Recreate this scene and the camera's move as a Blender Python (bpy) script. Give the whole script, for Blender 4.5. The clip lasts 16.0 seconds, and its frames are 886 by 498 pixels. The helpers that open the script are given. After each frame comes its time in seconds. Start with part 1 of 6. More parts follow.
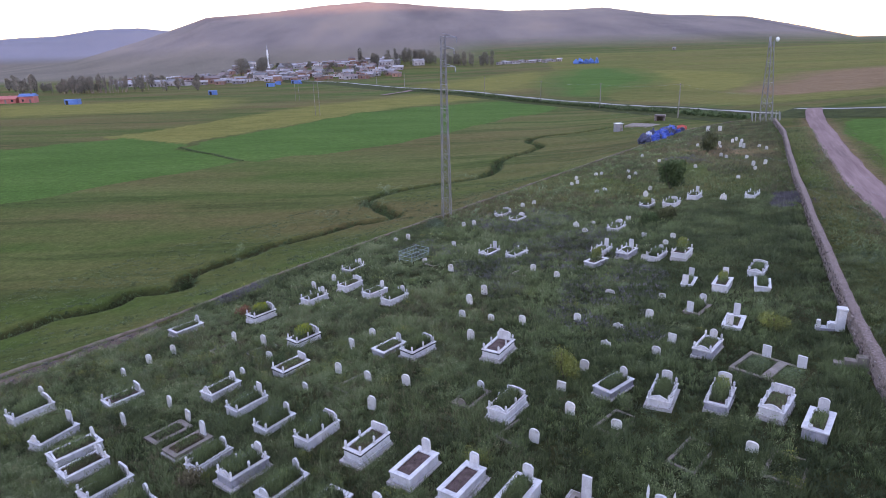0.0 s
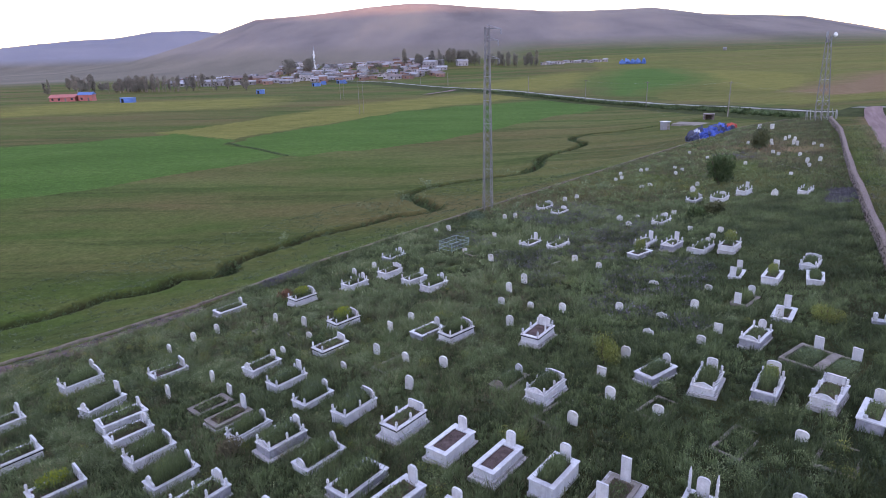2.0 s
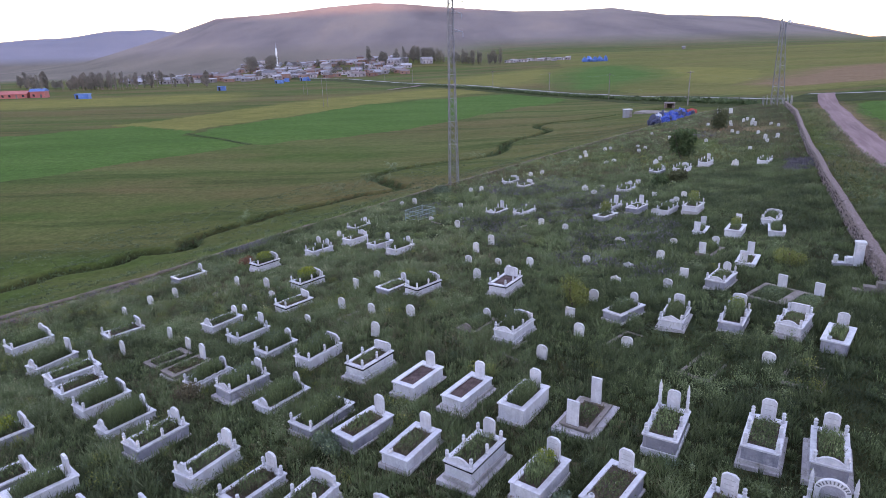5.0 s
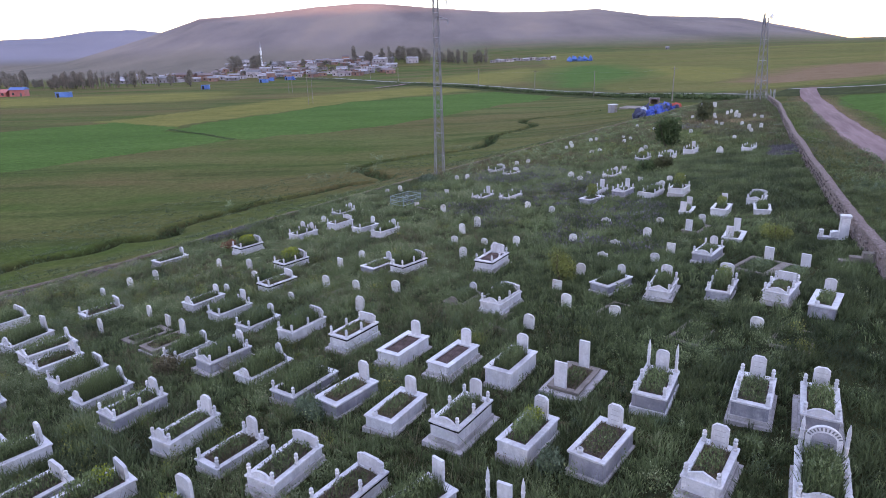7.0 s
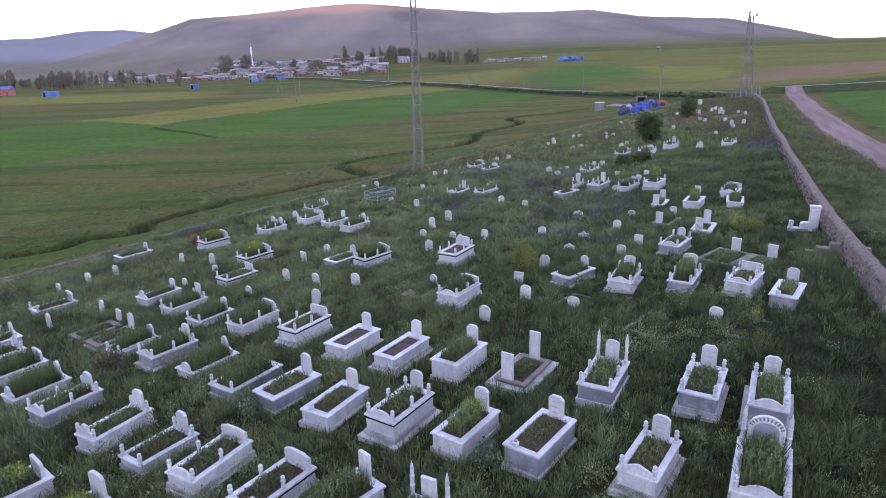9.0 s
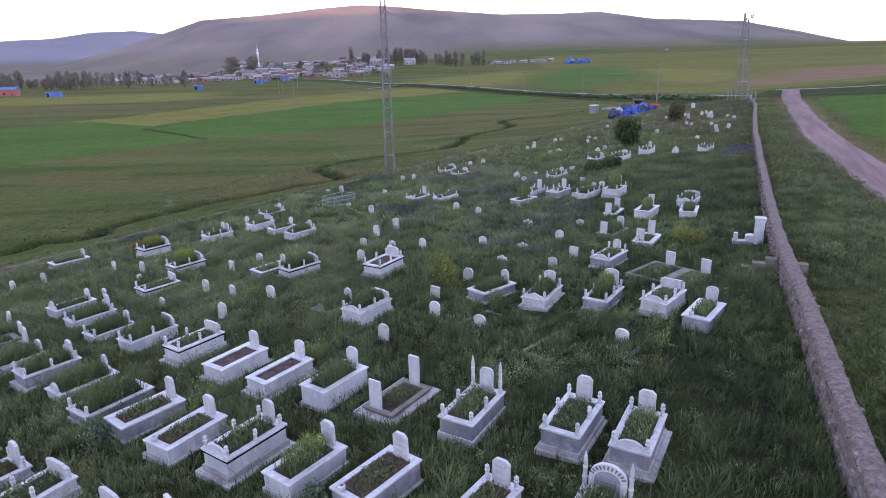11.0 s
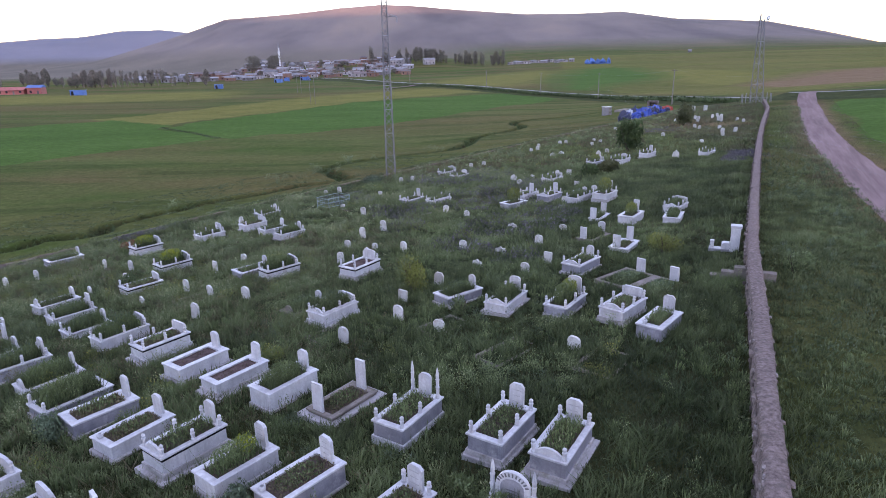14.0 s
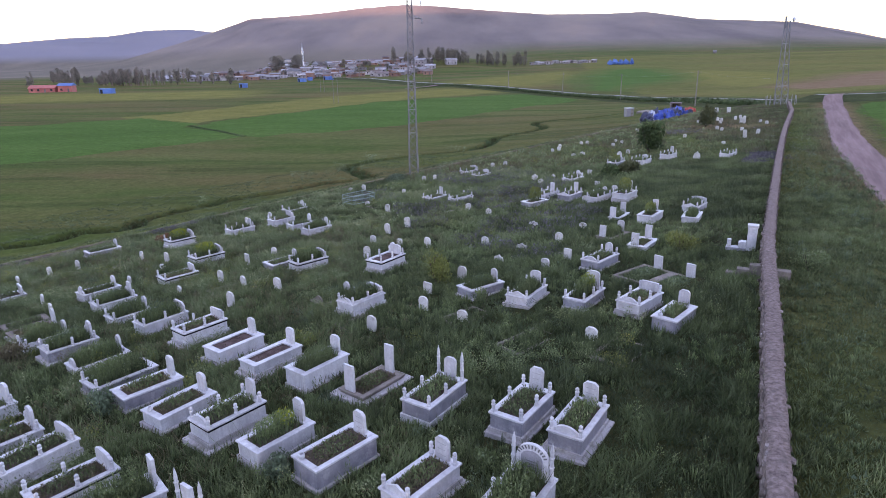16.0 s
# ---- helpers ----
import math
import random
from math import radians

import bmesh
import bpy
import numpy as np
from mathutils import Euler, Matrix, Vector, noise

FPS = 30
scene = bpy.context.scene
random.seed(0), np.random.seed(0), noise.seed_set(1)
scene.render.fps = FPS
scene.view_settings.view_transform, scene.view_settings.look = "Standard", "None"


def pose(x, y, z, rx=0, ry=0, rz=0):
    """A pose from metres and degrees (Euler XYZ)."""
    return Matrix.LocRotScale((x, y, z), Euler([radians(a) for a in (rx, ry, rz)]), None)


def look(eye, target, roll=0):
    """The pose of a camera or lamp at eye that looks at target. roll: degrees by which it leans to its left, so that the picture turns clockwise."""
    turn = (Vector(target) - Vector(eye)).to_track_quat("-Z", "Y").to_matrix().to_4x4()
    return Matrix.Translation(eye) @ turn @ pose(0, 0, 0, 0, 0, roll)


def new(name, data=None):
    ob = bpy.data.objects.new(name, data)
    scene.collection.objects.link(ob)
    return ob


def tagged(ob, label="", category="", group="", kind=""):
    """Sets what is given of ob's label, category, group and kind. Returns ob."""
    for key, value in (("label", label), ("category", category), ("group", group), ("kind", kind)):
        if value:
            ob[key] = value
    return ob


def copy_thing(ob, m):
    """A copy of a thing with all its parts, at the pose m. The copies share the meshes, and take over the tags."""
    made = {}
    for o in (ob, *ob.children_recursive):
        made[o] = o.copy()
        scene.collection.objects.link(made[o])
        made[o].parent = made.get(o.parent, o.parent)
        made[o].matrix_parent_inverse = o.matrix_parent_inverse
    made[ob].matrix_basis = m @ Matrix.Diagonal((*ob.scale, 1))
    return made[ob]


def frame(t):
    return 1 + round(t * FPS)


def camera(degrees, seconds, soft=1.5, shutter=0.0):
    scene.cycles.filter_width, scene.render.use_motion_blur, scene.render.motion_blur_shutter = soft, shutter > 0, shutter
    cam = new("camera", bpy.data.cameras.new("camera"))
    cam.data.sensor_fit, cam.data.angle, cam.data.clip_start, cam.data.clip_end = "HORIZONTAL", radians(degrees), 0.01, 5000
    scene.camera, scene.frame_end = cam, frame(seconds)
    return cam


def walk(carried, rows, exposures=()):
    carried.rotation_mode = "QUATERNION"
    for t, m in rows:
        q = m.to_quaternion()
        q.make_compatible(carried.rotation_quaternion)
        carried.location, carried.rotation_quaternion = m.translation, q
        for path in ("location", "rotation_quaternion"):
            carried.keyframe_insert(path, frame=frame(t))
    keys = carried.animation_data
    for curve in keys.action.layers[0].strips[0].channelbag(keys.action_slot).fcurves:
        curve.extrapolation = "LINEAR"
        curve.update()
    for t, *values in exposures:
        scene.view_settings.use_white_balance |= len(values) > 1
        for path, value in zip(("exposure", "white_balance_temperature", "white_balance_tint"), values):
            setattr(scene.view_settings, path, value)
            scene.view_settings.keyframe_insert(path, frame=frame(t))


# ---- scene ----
cam = camera(70.4, 16.0, soft=0.88)
EXPOSURES = [(0, 3.84, 7180, 37), (8.5, 3.84, 7180, 37), (12.5, 3.74, 7160, 37), (16, 3.74, 7160, 37)]
SUN_UP, SUN_ROUND, SKY = 2.0, 180.0, 0.12
PATH = [
    (0, (0.000, 0.000, 16.363), (0.009, 19.112, 10.468), -1.49),
    (0.5, (0.084, -0.051, 16.191), (-0.500, 19.063, 10.333), -1.64),
    (1, (0.035, -0.092, 15.906), (-0.905, 19.011, 10.059), -1.57),
    (1.5, (0.001, -0.147, 15.657), (-1.133, 18.949, 9.820), -1.55),
    (2, (-0.004, -0.161, 15.344), (-1.278, 18.930, 9.519), -1.54),
    (2.5, (0.003, -0.208, 14.942), (-1.356, 18.880, 9.129), -1.60),
    (3, (0.004, -0.236, 14.490), (-1.349, 18.854, 8.681), -1.60),
    (3.5, (0.001, -0.251, 14.060), (-1.303, 18.839, 8.239), -1.61),
    (4, (0.022, -0.295, 13.556), (-1.127, 18.808, 7.745), -1.63),
    (4.5, (0.011, -0.326, 13.036), (-0.773, 18.789, 7.206), -1.53),
    (5, (0.010, -0.378, 12.493), (-0.227, 18.749, 6.654), -1.53),
    (7.5, (0.056, -0.341, 10.894), (0.245, 18.796, 5.084), -1.47),
    (8, (0.254, -0.296, 10.739), (0.393, 18.844, 4.941), -1.48),
    (8.5, (0.694, -0.124, 10.609), (1.000, 19.012, 4.800), -1.45),
    (9, (1.635, 0.242, 10.422), (2.035, 19.373, 4.605), -1.45),
    (9.5, (2.877, 0.782, 10.283), (3.423, 19.909, 4.463), -1.45),
    (10, (4.344, 1.501, 10.216), (4.819, 20.638, 4.422), -1.45),
    (12.5, (6.326, 1.753, 10.742), (5.793, 20.902, 4.995), -1.02),
    (13, (6.479, 1.623, 10.769), (5.804, 20.768, 5.023), -1.05),
    (13.5, (7.072, 1.537, 10.673), (6.395, 20.678, 4.915), -1.07),
    (14, (8.131, 1.493, 10.612), (7.653, 20.639, 4.852), -1.07),
    (14.5, (8.851, 1.355, 10.658), (8.554, 20.503, 4.890), -1.03),
    (15, (9.012, 1.062, 10.689), (8.586, 20.214, 4.941), -1.03),
    (15.5, (8.562, 0.661, 10.690), (7.816, 19.804, 4.946), -0.90),
    (16, (7.964, 0.264, 10.722), (6.871, 19.388, 4.972), -0.85),
]
walk(cam, [(t, look(eye, target, roll)) for t, eye, target, roll in PATH], EXPOSURES)

# ---- world, sun, sky
world = bpy.data.worlds.new("world")
scene.world = world
world.use_nodes = True
wn = world.node_tree.nodes
sky = wn.new("ShaderNodeTexSky")
sky.sky_type = "NISHITA"
sky.sun_disc = False
sky.sun_elevation, sky.sun_rotation = radians(SUN_UP), radians(SUN_ROUND)
sky.altitude, sky.air_density, sky.dust_density, sky.ozone_density = 1800, 1.0, 1.0, 2.0
veil = wn.new("ShaderNodeMix")  # thin high overcast, the same all over
veil.data_type, veil.blend_type = "RGBA", "ADD"
veil.inputs[0].default_value = 1.0
veil.inputs[7].default_value = (0.34, 0.35, 0.40, 1)
world.node_tree.links.new(sky.outputs[0], veil.inputs[6])
world.node_tree.links.new(veil.outputs[2], wn["Background"].inputs["Color"])
wn["Background"].inputs["Strength"].default_value = SKY
sun = new("sun", bpy.data.lights.new("sun", "SUN"))
sun.data.energy, sun.data.angle, sun.data.color = 1.7, radians(0.6), (1.0, 0.55, 0.32)
to_sun = Vector((math.sin(radians(SUN_ROUND)) * math.cos(radians(SUN_UP)), math.cos(radians(SUN_ROUND)) * math.cos(radians(SUN_UP)), math.sin(radians(SUN_UP))))
sun.matrix_basis = look(to_sun * 100, (0, 0, 0))


# ---- materials
def nodes_of(name):
    m = bpy.data.materials.new(name)
    m.use_nodes = True
    return m, m.node_tree, m.node_tree.nodes["Principled BSDF"]


def add_noise(tree, scale, detail=5.0, rough=0.6, stretch=(1, 1, 1), seed=0.0, run=None):
    """A noise in metres of the world; run: (degrees from north, factor) draws it out along a line."""
    n, links = tree.nodes, tree.links
    geo, mapping, tex = n.new("ShaderNodeNewGeometry"), n.new("ShaderNodeMapping"), n.new("ShaderNodeTexNoise")
    mapping.inputs["Scale"].default_value = stretch
    mapping.inputs["Location"].default_value = (seed, seed * 1.7, seed * 0.6)
    tex.inputs["Scale"].default_value, tex.inputs["Detail"].default_value, tex.inputs["Roughness"].default_value = scale, detail, rough
    if run:
        turn = n.new("ShaderNodeMapping")
        turn.inputs["Rotation"].default_value = (0, 0, radians(run[0]))
        mapping.inputs["Scale"].default_value = (1, run[1], 1)
        links.new(geo.outputs["Position"], turn.inputs["Vector"])
        links.new(turn.outputs[0], mapping.inputs["Vector"])
    else:
        links.new(geo.outputs["Position"], mapping.inputs["Vector"])
    links.new(mapping.outputs[0], tex.inputs["Vector"])
    return tex.outputs["Fac"]


def ramp(tree, fac, stops):
    r = tree.nodes.new("ShaderNodeValToRGB")
    while len(r.color_ramp.elements) < len(stops):
        r.color_ramp.elements.new(0.5)
    for e, (at, c) in zip(r.color_ramp.elements, stops):
        e.position, e.color = at, (*c, 1) if len(c) == 3 else c
    tree.links.new(fac, r.inputs[0])
    return r.outputs[0]


def mix(tree, fac, a, b, kind="MIX"):
    m = tree.nodes.new("ShaderNodeMix")
    m.data_type, m.blend_type = "RGBA", kind
    for sock, value in ((m.inputs[0], fac), (m.inputs[6], a), (m.inputs[7], b)):
        if isinstance(value, (int, float)):
            sock.default_value = value
        elif isinstance(value, tuple):
            sock.default_value = (*value, 1)
        else:
            tree.links.new(value, sock)
    return m.outputs[2]


def grey(v):
    return (v, v, v)


def material(name, low, high, scale=2.0, fine=25.0, rough=0.7, bump=0.3, depth=0.02, metal=0.0, stain=None, stain_scale=0.7, vary=0.0, streak=None, run=None):
    """Two tones over a coarse and a fine noise, stains with a shape of their own, relief, and a small difference from piece to piece."""
    m, t, bsdf = nodes_of(name)
    coarse, small = add_noise(t, scale, seed=len(name), run=run), add_noise(t, fine, seed=3.0 + len(name), run=run)
    col = ramp(t, coarse, [(0.3, low), (0.7, high)])
    col = mix(t, 0.5, col, ramp(t, small, [(0.3, grey(0.55)), (0.7, grey(1.0))]), "MULTIPLY")
    if stain:
        blot = ramp(t, add_noise(t, stain_scale, 8.0, 0.7, seed=9.0, run=run), [(0.52, grey(0.0)), (0.66, grey(1.0))])
        col = mix(t, blot, col, stain)
    if streak:
        runs = ramp(t, add_noise(t, 4.5, 6.0, 0.65, stretch=(1, 1, 0.16), seed=15.0), [(0.46, grey(0.0)), (0.72, grey(0.85))])
        col = mix(t, runs, col, streak)
    if vary:
        info = t.nodes.new("ShaderNodeObjectInfo")
        col = mix(t, 1.0, col, ramp(t, info.outputs["Random"], [(0.0, grey(1 - vary)), (1.0, grey(1.0))]), "MULTIPLY")
    t.links.new(col, bsdf.inputs["Base Color"])
    bsdf.inputs["Roughness"].default_value, bsdf.inputs["Metallic"].default_value = rough, metal
    bsdf.inputs["Specular IOR Level"].default_value = 0.03 if rough > 0.84 else 0.5
    if bump:
        b = t.nodes.new("ShaderNodeBump")
        b.inputs["Strength"].default_value, b.inputs["Distance"].default_value = bump, depth
        t.links.new(small, b.inputs["Height"])
        t.links.new(b.outputs[0], bsdf.inputs["Normal"])
    return m


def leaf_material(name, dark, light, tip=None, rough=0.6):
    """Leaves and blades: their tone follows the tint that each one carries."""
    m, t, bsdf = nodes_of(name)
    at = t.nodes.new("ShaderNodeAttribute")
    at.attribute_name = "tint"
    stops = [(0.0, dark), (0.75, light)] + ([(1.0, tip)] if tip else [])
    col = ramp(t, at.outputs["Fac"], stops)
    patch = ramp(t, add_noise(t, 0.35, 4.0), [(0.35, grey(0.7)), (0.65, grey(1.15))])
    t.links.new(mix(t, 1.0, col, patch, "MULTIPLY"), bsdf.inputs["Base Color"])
    bsdf.inputs["Roughness"].default_value = rough
    bsdf.inputs["Specular IOR Level"].default_value = 0.25
    return m


MARBLE = material("white_marble", (0.45, 0.452, 0.478), (0.62, 0.622, 0.645), 1.6, 14.0, 0.45, 0.1, 0.01, stain=(0.41, 0.395, 0.395), stain_scale=2.2, vary=0.14, streak=(0.34, 0.336, 0.35))
GREY_MARBLE = material("grey_marble", (0.18, 0.18, 0.215), (0.33, 0.33, 0.375), 3.0, 20.0, 0.4, 0.08, 0.01, stain=(0.40, 0.395, 0.41), stain_scale=2.0, vary=0.3, streak=(0.24, 0.235, 0.25))
STRIPE = material("black_granite", (0.01, 0.01, 0.012), (0.03, 0.03, 0.035), 8.0, 60.0, 0.25, 0.0)
CONCRETE = material("old_concrete", (0.17, 0.148, 0.132), (0.31, 0.272, 0.245), 1.5, 18.0, 0.9, 0.4, 0.02, stain=(0.15, 0.14, 0.11), stain_scale=2.2, vary=0.2)
PLINTH = material("plinth_cement", (0.33, 0.31, 0.31), (0.54, 0.52, 0.52), 1.2, 16.0, 0.85, 0.3, 0.02, stain=(0.2, 0.19, 0.16), stain_scale=1.6, vary=0.2)
SOIL = material("grave_soil", (0.075, 0.052, 0.048), (0.155, 0.112, 0.106), 3.0, 30.0, 0.95, 0.8, 0.05)
OLD_STONE = material("weathered_headstone", (0.44, 0.435, 0.42), (0.66, 0.65, 0.64), 2.5, 22.0, 0.6, 0.2, 0.01, stain=(0.33, 0.31, 0.27), stain_scale=3.0, vary=0.2)
FAINT = material("worn_lettering", (0.30, 0.30, 0.31), (0.42, 0.42, 0.43), 5.0, 40.0, 0.6, 0.0)
LETTERS = material("engraved_paint", (0.10, 0.10, 0.11), (0.16, 0.16, 0.17), 5.0, 40.0, 0.6, 0.0)
RUBBLE = material("wall_stone", (0.12, 0.095, 0.085), (0.30, 0.24, 0.22), 1.3, 12.0, 0.9, 0.5, 0.03, stain=(0.40, 0.35, 0.34), stain_scale=2.0, vary=0.45)
MORTAR = material("wall_mortar", (0.130, 0.098, 0.090), (0.345, 0.270, 0.256), 9.0, 38.0, 0.95, 1.0, 0.06, stain=(0.15, 0.125, 0.113), stain_scale=4.0)
STEEL = material("galvanised_steel", (0.24, 0.24, 0.25), (0.38, 0.38, 0.40), 1.0, 30.0, 0.5, 0.0, metal=0.6)
MAST_STEEL = material("weathered_steel", (0.14, 0.13, 0.135), (0.26, 0.25, 0.255), 1.0, 30.0, 0.6, 0.0, metal=0.4)
WHITE_PAINT = material("white_paint", (0.66, 0.66, 0.66), (0.8, 0.8, 0.8), 1.0, 12.0, 0.5, 0.05)
KERB_STONE = material("earthy_kerb_stone", (0.11, 0.085, 0.07), (0.24, 0.19, 0.155), 1.4, 11.0, 0.95, 0.7, 0.04, stain=(0.10, 0.11, 0.06), stain_scale=1.1)
EARTH = material("bare_earth", (0.085, 0.058, 0.050), (0.185, 0.132, 0.118), 0.7, 7.0, 0.95, 0.8, 0.06, stain=(0.055, 0.07, 0.03), stain_scale=0.6)
# grass tone darkened to carry the shade on the bank's face
BANK = material("bank_grass", (0.030, 0.042, 0.015), (0.062, 0.072, 0.026), 0.35, 3.0, 0.95, 0.6, 0.2)
GRAVEL = material("gravel", (0.180, 0.120, 0.118), (0.285, 0.198, 0.196), 1.3, 9.0, 0.95, 0.12, 0.02, stain=(0.150, 0.105, 0.100), stain_scale=0.9, run=(25, 0.05))
ASPHALT = material("pale_asphalt", (0.26, 0.25, 0.25), (0.36, 0.35, 0.34), 0.1, 3.0, 0.9, 0.2)
BARK = material("bark", (0.05, 0.04, 0.03), (0.12, 0.10, 0.08), 6.0, 40.0, 0.9, 0.6)
DEAD_BARK = material("pale_bare_poplar", (0.22, 0.15, 0.13), (0.33, 0.25, 0.22), 2.0, 20.0, 0.9, 0.3)
BLUE_SHEET = material("blue_tarpaulin", (0.012, 0.045, 0.30), (0.03, 0.11, 0.50), 0.8, 6.0, 0.45, 0.5, 0.05, vary=0.3)
NAVY_SHEET = material("dark_tarpaulin", (0.012, 0.016, 0.045), (0.03, 0.04, 0.10), 0.8, 6.0, 0.5, 0.5, 0.05)
PALE_SHEET = material("pale_tarpaulin", (0.26, 0.30, 0.38), (0.46, 0.50, 0.56), 0.8, 6.0, 0.5, 0.5, 0.05)
RED_SHEET = material("red_tarpaulin", (0.32, 0.03, 0.02), (0.50, 0.07, 0.04), 0.8, 6.0, 0.5, 0.5, 0.05)
TIMBER = material("grey_timber", (0.12, 0.10, 0.085), (0.24, 0.20, 0.17), 1.5, 25.0, 0.85, 0.3, vary=0.2)
IRON_GREEN = material("pale_green_iron", (0.17, 0.25, 0.24), (0.27, 0.35, 0.34), 3.0, 20.0, 0.6, 0.1)
PLASTER = material("village_plaster", (0.27, 0.24, 0.25), (0.58, 0.54, 0.555), 0.3, 2.0, 0.85, 0.2, vary=0.6)
BRICKISH = material("village_brick", (0.24, 0.13, 0.10), (0.36, 0.22, 0.18), 0.3, 2.0, 0.9, 0.2, vary=0.3)
TIN = material("pale_tin_roof", (0.22, 0.215, 0.24), (0.45, 0.44, 0.47), 0.2, 1.5, 0.6, 0.1, vary=0.65)
RUST_TIN = material("brown_roof", (0.13, 0.095, 0.095), (0.24, 0.18, 0.175), 0.2, 1.5, 0.7, 0.1, vary=0.4)
RED_PAINT = material("red_paint", (0.36, 0.09, 0.08), (0.48, 0.14, 0.12), 0.3, 2.0, 0.7, 0.1)
BLUE_PAINT = material("blue_paint", (0.05, 0.14, 0.42), (0.09, 0.22, 0.55), 0.3, 2.0, 0.6, 0.1, vary=0.3)
DARK_GLASS = material("dark_window", (0.02, 0.02, 0.025), (0.05, 0.05, 0.06), 1.0, 8.0, 0.2, 0.0)
# the darkest stop stands for shade at the roots and in hollows
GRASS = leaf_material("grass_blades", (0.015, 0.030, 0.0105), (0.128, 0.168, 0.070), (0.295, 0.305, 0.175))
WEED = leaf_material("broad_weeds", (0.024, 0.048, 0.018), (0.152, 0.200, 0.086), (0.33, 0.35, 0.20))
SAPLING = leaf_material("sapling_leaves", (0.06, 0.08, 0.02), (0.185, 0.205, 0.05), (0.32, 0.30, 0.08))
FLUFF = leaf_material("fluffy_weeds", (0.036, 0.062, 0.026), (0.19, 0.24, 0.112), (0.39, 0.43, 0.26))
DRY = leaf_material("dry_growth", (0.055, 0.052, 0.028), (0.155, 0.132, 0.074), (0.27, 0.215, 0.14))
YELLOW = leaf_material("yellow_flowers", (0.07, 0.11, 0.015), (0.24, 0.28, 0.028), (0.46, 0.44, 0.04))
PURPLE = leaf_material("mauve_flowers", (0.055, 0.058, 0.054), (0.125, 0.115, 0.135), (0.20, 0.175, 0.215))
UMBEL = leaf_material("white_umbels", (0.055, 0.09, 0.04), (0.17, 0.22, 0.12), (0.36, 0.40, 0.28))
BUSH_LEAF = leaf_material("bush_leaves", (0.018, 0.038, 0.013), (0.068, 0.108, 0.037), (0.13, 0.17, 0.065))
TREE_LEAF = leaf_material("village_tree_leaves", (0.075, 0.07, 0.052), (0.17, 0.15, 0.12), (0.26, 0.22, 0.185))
# brown of the buds made paler, distance haze put into the colour
HAZY_BUDS = leaf_material("hazy_budding_twigs", (0.12, 0.105, 0.085), (0.215, 0.185, 0.155), (0.29, 0.25, 0.22))
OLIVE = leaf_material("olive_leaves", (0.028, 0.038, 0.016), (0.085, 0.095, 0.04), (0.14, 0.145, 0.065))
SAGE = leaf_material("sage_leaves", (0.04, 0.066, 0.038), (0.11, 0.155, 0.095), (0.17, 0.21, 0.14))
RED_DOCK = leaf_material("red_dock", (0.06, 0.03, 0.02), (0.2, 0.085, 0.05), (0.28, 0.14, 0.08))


# ---- the lie of the land
def step(a, b, v):
    u = np.clip((np.asarray(v, float) - a) / (b - a), 0, 1)
    return u * u * (3 - 2 * u)


def lattice(x, y, size, seed):
    """Smooth random values from 0 to 1, with knots every size metres."""
    table = np.random.RandomState(seed).rand(64, 64)
    u, v = np.asarray(x, float) / size + 1000, np.asarray(y, float) / size + 1000
    i, j = np.floor(u).astype(int), np.floor(v).astype(int)
    a, b = u - i, v - j
    a, b = a * a * (3 - 2 * a), b * b * (3 - 2 * b)
    g = lambda p, q: table[p % 64, q % 64]
    return (g(i, j) * (1 - a) + g(i + 1, j) * a) * (1 - b) + (g(i, j + 1) * (1 - a) + g(i + 1, j + 1) * a) * b


def far_from_line(x, y, line):
    """Distance from a chain of points, positive on its left."""
    x, y = np.asarray(x, float), np.asarray(y, float)
    best, side = np.full(x.shape, 1e9), np.ones(x.shape)
    for (ax, ay), (bx, by) in zip(line, line[1:]):
        dx, dy = bx - ax, by - ay
        u = np.clip(((x - ax) * dx + (y - ay) * dy) / (dx * dx + dy * dy), 0, 1)
        d = np.hypot(x - ax - u * dx, y - ay - u * dy)
        side = np.where(d < best, np.where(dx * (y - ay) - dy * (x - ax) > 0, 1.0, -1.0), side)
        best = np.minimum(best, d)
    return best * side


KERB = [(-160, -74), (-60, 10), (-28.5, 36.5), (-22, 43.5), (-16.5, 52), (-10, 60.5), (-2.5, 70), (8, 82.5), (19, 96), (38.5, 119.5), (55, 139), (68, 147)]
WALL = [(-22, -78), (7.6, -5), (14.35, 11.95), (16.25, 16.5), (18.25, 21.15), (20.2, 25.9), (22.42, 31.1), (26.62, 40.2), (34.22, 56.5), (42.0, 73), (49.75, 89), (61.7, 113), (72.5, 137.5)]
TRACK = [(-6, -90), (19, -10), (25.2, 10), (30, 25.8), (34.9, 39.3), (41.2, 54.6), (47.7, 70), (56, 87.4), (70.5, 116), (84.5, 144), (90, 153)]
STREAM = [(-62, 30), (-38, 44), (-33.2, 50), (-30, 53.6), (-25.7, 55), (-24.6, 61), (-21.3, 68), (-12.9, 76.5), (-6.6, 79), (-7.3, 85), (-11.6, 90), (-8.2, 99), (1, 103.5),
          (9.7, 107), (8.6, 118.5), (22.8, 140), (21.9, 160), (36, 166), (60, 178)]
ROAD = [(230, 40), (150, 98), (97.5, 140), (88, 154), (83, 166), (79, 212), (65, 259), (46, 290), (25, 341), (-6, 399), (-33, 440), (-82, 538), (-131, 615), (-190, 690)]


